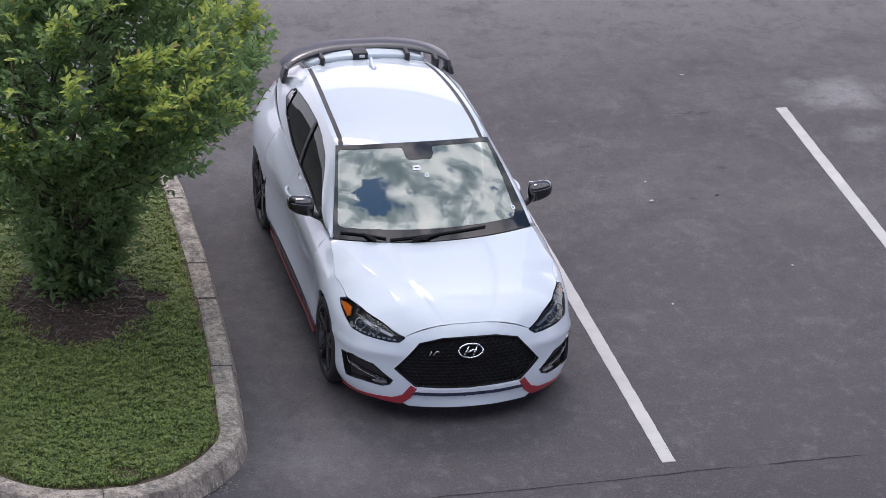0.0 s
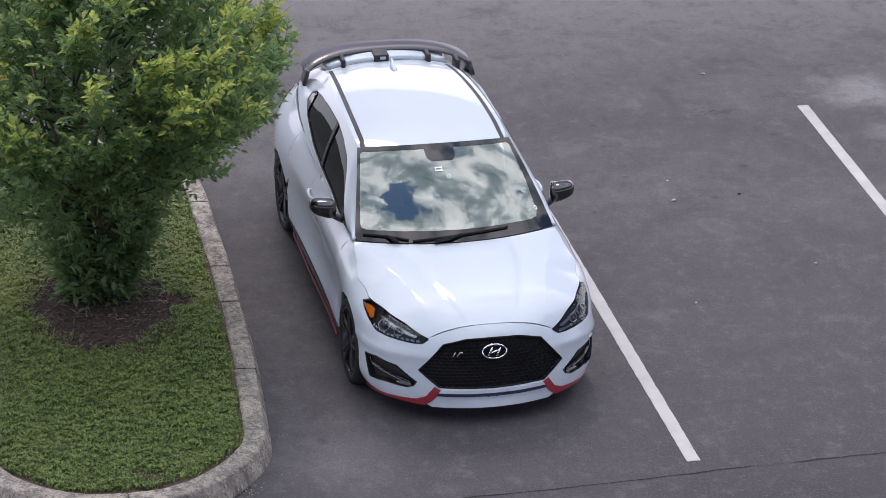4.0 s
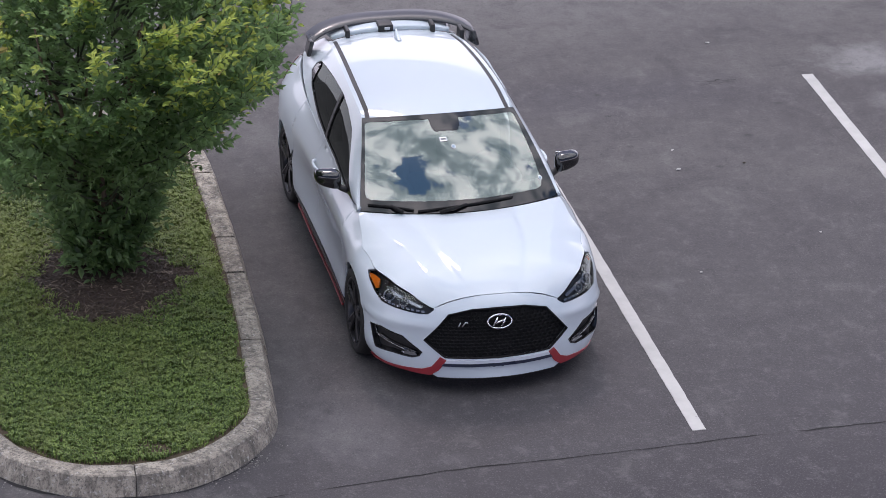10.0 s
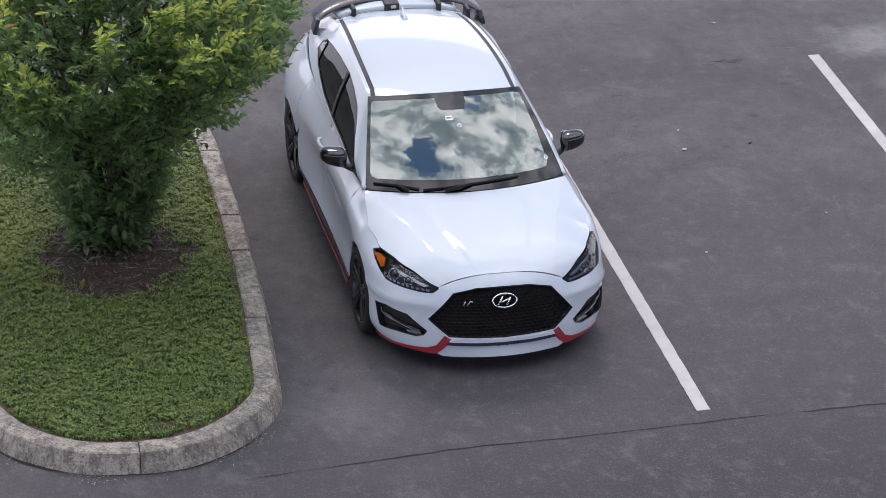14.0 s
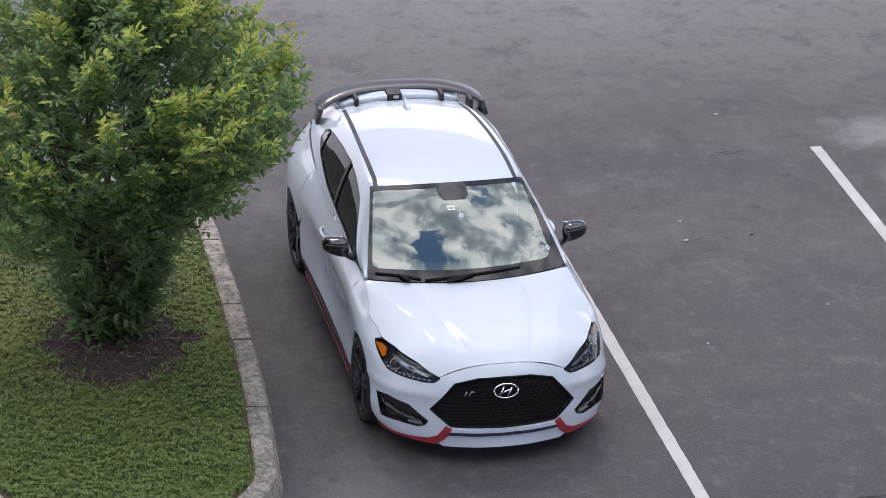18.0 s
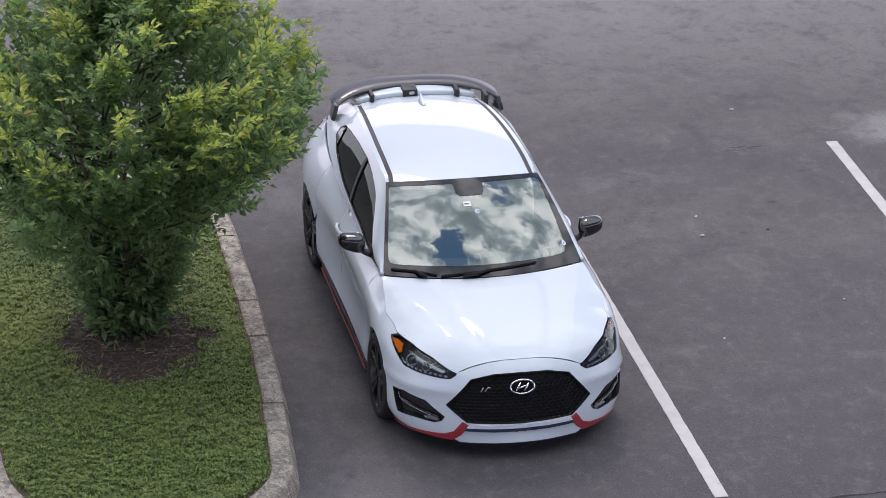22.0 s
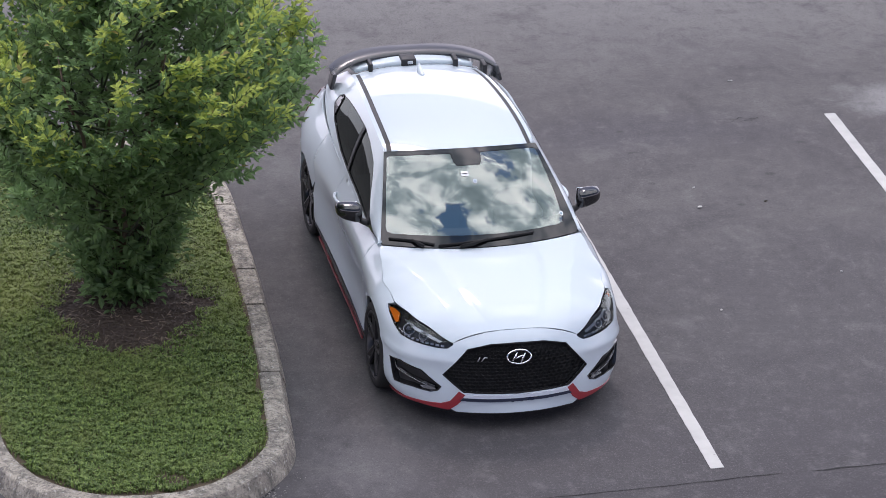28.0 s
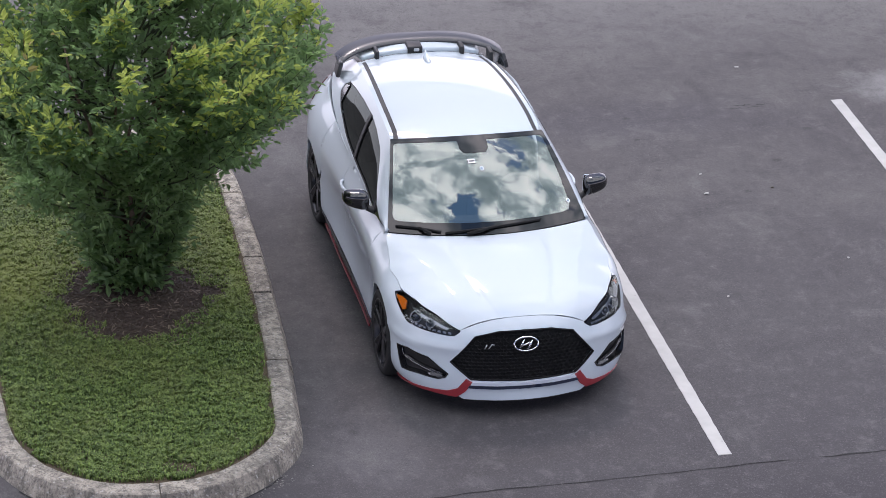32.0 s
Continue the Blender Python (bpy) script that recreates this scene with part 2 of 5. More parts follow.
# ---- car surfaces: plan line wrapped round the body, with offsets by height ----
def spline(points, n):
    """Catmull-Rom through the points, n steps a piece."""
    p = np.array([2 * np.array(points[0]) - points[1], *points, 2 * np.array(points[-1]) - points[-2]], float)
    out = []
    for i in range(1, len(p) - 2):
        for t in np.arange(n) / n:
            a, b, c, d = p[i - 1:i + 3]
            out.append(0.5 * (2 * b + (c - a) * t + (2 * a - 5 * b + 4 * c - d) * t * t + (3 * b - a - 3 * c + d) * t ** 3))
    return np.array(out + [p[-2]])


SLOPES = {}


def smooth_at(x, rows):
    """Smooth value at x of rows of (x, value)."""
    key = tuple(rows) if not isinstance(rows, tuple) else rows
    if key not in SLOPES:
        xs, vs = np.array(rows, float).T
        SLOPES[key] = xs.tolist(), vs.tolist(), np.gradient(vs, xs).tolist()
    xs, vs, m = SLOPES[key]
    x = min(max(x, xs[0]), xs[-1])
    i = 0
    while i < len(xs) - 2 and x > xs[i + 1]:
        i += 1
    h = xs[i + 1] - xs[i]
    t = (x - xs[i]) / h
    return ((2 * t ** 3 - 3 * t ** 2 + 1) * vs[i] + (t ** 3 - 2 * t ** 2 + t) * h * m[i]
            + (3 * t ** 2 - 2 * t ** 3) * vs[i + 1] + (t ** 3 - t ** 2) * h * m[i + 1])


PLAN = spline([(0, -2.125), (.2, -2.115), (.4, -2.075), (.55, -2.015), (.68, -1.93), (.78, -1.82), (.845, -1.68), (.885, -1.48),
               (.90, -1.26), (.887, -.9), (.875, -.4), (.875, .2), (.885, .7), (.905, 1.15), (.905, 1.5), (.875, 1.8),
               (.79, 1.99), (.62, 2.09), (.35, 2.125), (0, 2.13)], 24)
ARC = np.concatenate([[0], np.cumsum(np.hypot(*np.diff(PLAN, axis=0).T))])
U_MAX = ARC[-1]
TURN = np.gradient(PLAN, axis=0)
NORMAL = np.stack([TURN[:, 1], -TURN[:, 0]], 1) / np.hypot(*TURN.T)[:, None]
PLAN_LIST, NORMAL_LIST, ARC_LIST = PLAN.tolist(), NORMAL.tolist(), ARC.tolist()


def bisect(values, x):
    """How many of the rising values are at most x."""
    lo, hi = 0, len(values)
    while lo < hi:
        mid = (lo + hi) // 2
        lo, hi = (mid + 1, hi) if values[mid] <= x else (lo, mid)
    return lo


def ux(x):
    return float(np.interp(x, PLAN[:180, 0], ARC[:180]))


def uy(y):
    return float(np.interp(y, PLAN[:, 1], ARC))


STATIONS = [(u, tuple(rows)) for u, rows in [
    (0.0, [(.14, .012), (.22, 0), (.45, 0), (.58, -.006), (.66, -.035), (.72, -.075), (.77, -.135)]),
    (ux(.5), [(.14, -.01), (.22, 0), (.45, -.005), (.56, -.012), (.64, -.045), (.70, -.09), (.77, -.17)]),
    (uy(-1.75), [(.14, -.05), (.22, -.01), (.45, 0), (.58, -.006), (.66, -.03), (.73, -.075), (.80, -.15)]),
    (uy(-1.45), [(.14, -.06), (.22, -.02), (.45, 0), (.6, 0), (.68, -.012), (.75, -.05), (.82, -.14)]),
    (uy(-1.2), [(.14, -.06), (.3, -.01), (.5, 0), (.65, .002), (.72, -.008), (.80, -.045), (.88, -.125)]),
    (uy(-.75), [(.14, -.03), (.25, -.002), (.45, -.020), (.62, -.014), (.73, .0), (.79, -.008), (.86, -.062), (.94, -.140)]),
    (uy(.2), [(.14, -.025), (.22, .003), (.35, -.034), (.55, -.038), (.72, .005), (.79, .012), (.845, -.014), (.97, -.08)]),
    (uy(1.35), [(.14, -.05), (.3, .002), (.5, .009), (.7, .016), (.82, .0), (.93, -.045), (1.05, -.13)]),
    (uy(1.9), [(.14, -.05), (.3, 0), (.5, .0), (.7, 0), (.82, -.02), (.95, -.08), (1.1, -.2)]),
    (U_MAX, [(.14, -.05), (.3, 0), (.5, 0), (.7, -.03), (.85, -.08), (1.0, -.14), (1.15, -.2)])]]


def wrap(u, z):
    """The body's skin: u metres along the plan line from the nose, at height z. Negative u is the car's other side."""
    side, u = (-1 if u < 0 else 1), min(abs(u), U_MAX - 1e-4)
    k = max(i for i in range(len(STATIONS)) if STATIONS[i][0] <= u or i == 0)
    k = min(k, len(STATIONS) - 2)
    (a, ta), (b, tb) = STATIONS[k], STATIONS[k + 1]
    t = (u - a) / (b - a)
    t = t * t * (3 - 2 * t)
    d = smooth_at(z, ta) * (1 - t) + smooth_at(z, tb) * t
    if .45 < u < 1.3:
        ridge = (z - .555 + .05 * (u - .5)) / .020
        d += .017 * math.exp(-ridge * ridge) * min(1, (u - .45) / .12, (1.3 - u) / .25)
    i = min(bisect(ARC_LIST, u) - 1, len(ARC_LIST) - 2)
    f = (u - ARC_LIST[i]) / (ARC_LIST[i + 1] - ARC_LIST[i])
    (px, py), (qx, qy), (nx, ny), (mx, my) = PLAN_LIST[i], PLAN_LIST[i + 1], NORMAL_LIST[i], NORMAL_LIST[i + 1]
    x, y = px + (qx - px) * f + d * (nx + (mx - nx) * f), py + (qy - py) * f + d * (ny + (my - ny) * f)
    return (side * x, y, z)


def glass(s, t):
    """The windscreen: s from -1 to 1 across, t from 0 at the cowl to 1 at the roof."""
    low = np.array([.755 * s, -1.000 + .170 * s * s, .932 - .006 * s * s])
    high = np.array([.588 * s, -.150 + .082 * s * s, 1.357 - .029 * s * s])
    p = low * (1 - t) + high * t
    bow = .03 * 4 * t * (1 - t)
    return tuple(p + bow * np.array([0, -.46, .89]))


RAIL = [(-.83, .755, .927), (-.45, .672, 1.135), (-.068, .588, 1.328), (.15, .585, 1.352), (.5, .578, 1.362), (.9, .56, 1.352), (1.3, .535, 1.315),
        (1.55, .515, 1.27), (1.85, .50, 1.20)]
BELT = [(-.83, .757, .927), (-.5, .795, .945), (0, .797, .972), (.5, .797, .992), (.9, .79, 1.015), (1.3, .765, 1.05), (1.6, .72, 1.085), (1.85, .66, 1.10)]
CROWN = [(-.15, 1.357), (.1, 1.388), (.45, 1.402), (.9, 1.393), (1.3, 1.357), (1.6, 1.315), (1.85, 1.27)]


COLUMNS = {}


def table(rows, column, y):
    key = (id(rows), column)
    if key not in COLUMNS:
        COLUMNS[key] = tuple((r[0], r[column]) for r in rows)
    return smooth_at(y, COLUMNS[key])


def cabin(y, t):
    """The glasshouse's side: t from 0 at the belt to 1 at the roof rail."""
    a = np.array([table(BELT, 1, y), y, table(BELT, 2, y)])
    b = np.array([table(RAIL, 1, y), y, table(RAIL, 2, y)])
    p = a * (1 - t) + b * t
    return tuple(p + .02 * 4 * t * (1 - t) * np.array([.85, 0, .5]))


def roof(s, y):
    w, e, c = table(RAIL, 1, y), table(RAIL, 2, y), table(CROWN, 1, y)
    front = -.150 + .082 * s * s
    yy = y + max(0.0, 1 - (y + .15) / .4) * (front + .15)
    return (w * s, yy, c + (e - c) * (abs(s) ** 2.2))

# ---- building tools ----
def mesh_from(bm, name, material, smooth=True):
    me = bpy.data.meshes.new(name)
    bm.to_mesh(me)
    bm.free()
    for m in material if isinstance(material, (list, tuple)) else [material]:
        me.materials.append(m)
    me.polygons.foreach_set("use_smooth", [smooth] * len(me.polygons))
    return me


def part(name, bm, material, parent, label="", smooth=True):
    """Link a bmesh as one mesh object under a thing or a part."""
    ob = new(name, mesh_from(bm, name, material, smooth))
    ob.parent = parent
    if label:
        ob["label"] = label
    return ob


def thing(name, label, category, place=(0, 0, 0), group="", kind=""):
    ob = new(name)
    ob.location, ob.empty_display_size = place, .2
    return tagged(ob, label, category, group, kind)


def sharpen(bm, degrees=32):
    for e in bm.edges:
        if len(e.link_faces) == 2 and e.calc_face_angle(0) > radians(degrees):
            e.smooth = False


def inside(points, polygon):
    """Which of the points (n, 2) lie in the polygon."""
    pts, poly = np.asarray(points, float), np.asarray(polygon, float)
    hit = np.zeros(len(pts), bool)
    for (ax, ay), (bx, by) in zip(poly, np.roll(poly, -1, 0)):
        cross = (ay > pts[:, 1]) != (by > pts[:, 1])
        with np.errstate(divide="ignore", invalid="ignore"):
            hit ^= cross & (pts[:, 0] < (bx - ax) * (pts[:, 1] - ay) / (by - ay) + ax)
    return hit


def resampled(polygon, step):
    out = []
    for a, b in zip(polygon, polygon[1:] + polygon[:1]):
        n = max(1, int(math.hypot(b[0] - a[0], b[1] - a[1]) / step + .5))
        out += [(a[0] + (b[0] - a[0]) * k / n, a[1] + (b[1] - a[1]) * k / n) for k in range(n)]
    return out


def sheet(outline, fmap, step=(.05, .05), holes=(), thick=.02, centre=(0, 0, .5), inward=None):
    """A panel on the surface fmap(a, b), cut to the outline with holes, with thickness and turned-in edges."""
    fine = min(step)
    rings = [resampled([tuple(p) for p in ring], fine) for ring in (outline, *holes)]
    pts, edges = [], []
    for ring in rings:
        k = len(pts)
        pts += ring
        edges += [(k + i, k + (i + 1) % len(ring)) for i in range(len(ring))]
    lo, hi = np.min(rings[0], 0), np.max(rings[0], 0)
    grid = np.array([(a, b) for a in np.arange(lo[0] + step[0] / 2, hi[0], step[0]) for b in np.arange(lo[1] + step[1] / 2, hi[1], step[1])])
    if len(grid):
        keep = inside(grid, rings[0])
        for ring in rings[1:]:
            keep &= ~inside(grid, ring)
        border = np.array(pts)
        keep &= np.array([np.hypot(*(border - g).T).min() > .45 * fine for g in grid])
        pts += [tuple(g) for g in grid[keep]]
    from_2d = [Vector(p) for p in pts]
    verts, faces = cdt(from_2d, edges)
    mids = np.array([np.mean([verts[i] for i in f], 0) for f in faces])
    keep = inside(mids, rings[0])
    for ring in rings[1:]:
        keep &= ~inside(mids, ring)
    bm = bmesh.new()
    vs = [bm.verts.new(fmap(v[0], v[1])) for v in verts]
    for f, k in zip(faces, keep):
        if k:
            try:
                bm.faces.new([vs[i] for i in f])
            except ValueError:
                pass
    bmesh.ops.delete(bm, geom=[v for v in bm.verts if not v.link_faces], context="VERTS")
    bmesh.ops.recalc_face_normals(bm, faces=bm.faces)
    c = Vector(centre)
    if sum(f.normal.dot(f.calc_center_median() - c) * f.calc_area() for f in bm.faces) < 0:
        bmesh.ops.reverse_faces(bm, faces=bm.faces)
    bm.normal_update()
    if thick:
        rim = [e for e in bm.edges if len(e.link_faces) == 1]
        front, normals = list(bm.faces), {v: v.normal.copy() for v in bm.verts}
        back = {v: bm.verts.new(v.co - normals[v] * thick) for v in list(bm.verts)}
        for e in rim:
            f = e.link_faces[0]
            a, b = (l.vert for l in (e.link_loops[0], e.link_loops[0].link_loop_next))
            bm.faces.new((b, a, back[a], back[b]))
            e.smooth = False
        for f in front:
            bm.faces.new([back[v] for v in reversed(f.verts)])
    return bm


def cdt(points, edges):
    from mathutils import geometry
    verts, _, faces, *_ = geometry.delaunay_2d_cdt(points, edges, [], 0, 1e-5)
    return [tuple(v) for v in verts], faces


def grid_mesh(fmap, na, nb, a0=0.0, a1=1.0, b0=0.0, b1=1.0, thick=0.0, flip=False):
    bm = bmesh.new()
    v = [[bm.verts.new(fmap(a0 + (a1 - a0) * i / na, b0 + (b1 - b0) * j / nb)) for j in range(nb + 1)] for i in range(na + 1)]
    for i in range(na):
        for j in range(nb):
            q = (v[i][j], v[i + 1][j], v[i + 1][j + 1], v[i][j + 1])
            bm.faces.new(q[::-1] if flip else q)
    if thick:
        bm.normal_update()
        solid(bm, thick)
    return bm


def solid(bm, thick):
    """Give an open sheet thickness, away from its normals."""
    front, rim = list(bm.faces), [e for e in bm.edges if len(e.link_faces) == 1]
    back = {v: bm.verts.new(v.co - v.normal * thick) for v in list(bm.verts)}
    for e in rim:
        a, b = (l.vert for l in (e.link_loops[0], e.link_loops[0].link_loop_next))
        bm.faces.new((b, a, back[a], back[b]))
        e.smooth = False
    for f in front:
        bm.faces.new([back[v] for v in reversed(f.verts)])


def box(bm, size, at=(0, 0, 0), turn=None, bevel=0.0, segments=2):
    m = Matrix.Translation(at) @ (turn.to_4x4() if turn else Matrix()) @ Matrix.Diagonal((*size, 1))
    made = bmesh.ops.create_cube(bm, size=1, matrix=m)["verts"]
    if bevel:
        edges = list({e for v in made for e in v.link_edges})
        bmesh.ops.bevel(bm, geom=edges, offset=bevel, segments=segments, affect="EDGES", profile=.5)
    return bm


def tube(bm, path, radii, sides=8, cap=True):
    """A round tube along the path; radii: one for each point or a single one."""
    path = [Vector(p) for p in path]
    radii = radii if hasattr(radii, "__len__") else [radii] * len(path)
    rings, side = [], None
    for i, p in enumerate(path):
        way = (path[min(i + 1, len(path) - 1)] - path[max(i - 1, 0)]).normalized()
        if side is None:
            side = way.orthogonal().normalized()
        side = (side - way * side.dot(way)).normalized()
        up = way.cross(side)
        rings.append([bm.verts.new(p + (side * math.cos(a) + up * math.sin(a)) * radii[i]) for a in (2 * math.pi * k / sides for k in range(sides))])
    for a, b in zip(rings, rings[1:]):
        for k in range(sides):
            bm.faces.new((a[k], a[(k + 1) % sides], b[(k + 1) % sides], b[k]))
    if cap:
        bm.faces.new(rings[0][::-1]), bm.faces.new(rings[-1])
    return bm


def lathe(bm, profile, sides=40, axis="X", at=(0, 0, 0)):
    """Turn (radius, offset) pairs round an axis through at."""
    rings = []
    for r, h in profile:
        ring = []
        for k in range(sides):
            a = 2 * math.pi * k / sides
            p = (h, r * math.cos(a), r * math.sin(a)) if axis == "X" else (r * math.cos(a), r * math.sin(a), h)
            ring.append(bm.verts.new(Vector(at) + Vector(p)))
        rings.append(ring)
    for a, b in zip(rings, rings[1:]):
        for k in range(sides):
            bm.faces.new((a[k], a[(k + 1) % sides], b[(k + 1) % sides], b[k]))
    return bm


def raw(name, verts, faces, materials, slots=None, smooth=False):
    me = bpy.data.meshes.new(name)
    me.from_pydata(verts, [], faces)
    for m in materials if isinstance(materials, (list, tuple)) else [materials]:
        me.materials.append(m)
    if slots is not None:
        me.polygons.foreach_set("material_index", slots)
    me.polygons.foreach_set("use_smooth", [smooth] * len(me.polygons))
    return me

# ---- ground ----
def build_ground():
    bm = bmesh.new()
    bmesh.ops.create_grid(bm, x_segments=2, y_segments=2, size=1500)
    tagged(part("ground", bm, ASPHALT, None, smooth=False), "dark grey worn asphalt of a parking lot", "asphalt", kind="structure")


def painted_line(x, y0, y1, lean):
    """A painted stripe four inches wide, 4 mm above the asphalt, with slightly ragged edges."""
    bm, n = bmesh.new(), 90
    rows = []
    for i in range(n + 1):
        y = y0 + (y1 - y0) * i / n
        a, b = random.uniform(-.0025, .0025), random.uniform(-.0025, .0025)
        rows.append([bm.verts.new((x - y * lean + d, y, z)) for d, z in ((-.05 + a, 0), (-.05 + a, .004), (.05 + b, .004), (.05 + b, 0))])
    for p, q in zip(rows, rows[1:]):
        for k in range(3):
            bm.faces.new((p[k], q[k], q[k + 1], p[k + 1]))
    bm.faces.new(rows[0]), bm.faces.new(rows[-1][::-1])
    bmesh.ops.recalc_face_normals(bm, faces=bm.faces)
    ob = part("parking_line", bm, LINE, None, smooth=False)
    return tagged(ob, "worn white painted parking bay line on asphalt", "line", "parking bay lines", "structure")


ISLAND = spline([(-1.395, 1.36), (-1.385, 2.0), (-1.48, 2.6), (-1.9, 3.05), (-2.6, 3.2), (-3.3, 3.05), (-3.75, 2.6), (-3.88, 1.9), (-3.9, .9), (-3.9, -.3),
                 (-3.89, -1.4), (-3.86, -2.1), (-3.70, -2.55), (-3.50, -2.80), (-3.20, -3.0), (-2.95, -3.065), (-2.62, -3.085), (-2.36, -3.035),
                 (-2.10, -2.90), (-1.87, -2.695), (-1.70, -2.46), (-1.625, -2.25), (-1.592, -2.0), (-1.505, -1.09), (-1.445, -.07), (-1.41, .63), (-1.395, 1.36)], 14)[:-1]


def inset(distance):
    """The island's outline, moved inwards."""
    turn = np.roll(ISLAND, -1, 0) - np.roll(ISLAND, 1, 0)
    n = np.stack([-turn[:, 1], turn[:, 0]], 1) / np.hypot(*turn.T)[:, None]
    return ISLAND + n * distance


KERB_PROFILE = [(0, -.02), (.010, .03), (.046, .122), (.052, .143), (.064, .151), (.12, .153), (.19, .152), (.203, .146), (.206, .130), (.205, .02)]


def build_kerb():
    kerb = thing("kerb", "weathered grey concrete kerb round a planted island", "kerb", kind="structure")
    arc = np.concatenate([[0], np.cumsum(np.hypot(*np.diff(np.vstack([ISLAND, ISLAND[:1]]), axis=0).T))])
    rings = [inset(d) for d, _ in KERB_PROFILE]

    def at(s):
        s = s % arc[-1]
        i = min(int(np.searchsorted(arc, s, side="right")) - 1, len(ISLAND) - 1)
        f = (s - arc[i]) / (arc[i + 1] - arc[i])
        return [(*(r[i] * (1 - f) + r[(i + 1) % len(ISLAND)] * f), z) for r, (_, z) in zip(rings, KERB_PROFILE)]

    def near(x, y):
        return arc[int(np.argmin(np.hypot(*(ISLAND - (x, y)).T)))]
    cuts = sorted([near(-2.75, -3.1), near(-1.51, -1.22), near(-1.45, -.14), near(-1.40, .48), near(-1.39, 1.7), near(-1.9, 3.05), near(-3.3, 3.05),
                   near(-3.88, 1.9), near(-3.9, .2), near(-3.9, -1.4)])
    for a, b in zip(cuts, cuts[1:] + [cuts[0] + arc[-1]]):
        bm, n = bmesh.new(), max(6, int((b - a) / .05))
        lift, slip = random.uniform(-.004, .005), random.uniform(-.008, .008)
        rows = []
        for i in range(n + 1):
            s = a + .009 + (b - a - .018) * i / n
            chip = .006 if i in (0, n) else 0
            rows.append([bm.verts.new((p[0] + slip + noise.noise((p[0] * 9, p[1] * 9, k)) * .004, p[1] + noise.noise((p[0] * 9, p[1] * 9, k + 9.5)) * .004,
                                       p[2] + lift - chip * (2 < k < 8) + noise.noise((p[0] * 6, p[1] * 6, k * .6)) * .004)) for k, p in enumerate(at(s))])
        for p, q in zip(rows, rows[1:]):
            for k in range(len(p) - 1):
                bm.faces.new((p[k], p[k + 1], q[k + 1], q[k]))
        bm.faces.new(rows[0][::-1]), bm.faces.new(rows[-1])
        bmesh.ops.recalc_face_normals(bm, faces=bm.faces)
        sharpen(bm, 18)
        part("kerb_stone", bm, CONCRETE, kerb)


def ground_height(x, y):
    """The planted bed: slightly crowned, with a low mound of mulch round the stems."""
    r = math.hypot(x + 2.62, (y - .1) * .9)
    return .135 + .035 * max(0, 1 - r / 1.6) + .03 * max(0, 1 - r / .62) + .012 * noise.noise((x * 2.3, y * 2.3, 0))


MULCH_RING = [(-2.53 + .60 * (1 + .12 * math.sin(3 * a + 1) + .08 * math.sin(5 * a)) * math.cos(a), -.13 + .70 * (1 + .1 * math.sin(4 * a)) * math.sin(a))
              for a in (2 * math.pi * k / 48 for k in range(48))]



def scatter(polygon, count, skip=None):
    poly = np.array(polygon)
    lo, hi = poly.min(0), poly.max(0)
    pts = np.random.uniform(lo, hi, (int(count * np.prod(hi - lo) / 9), 2))
    keep = inside(pts, poly)
    if skip is not None:
        keep &= ~inside(pts, skip)
    return pts[keep]


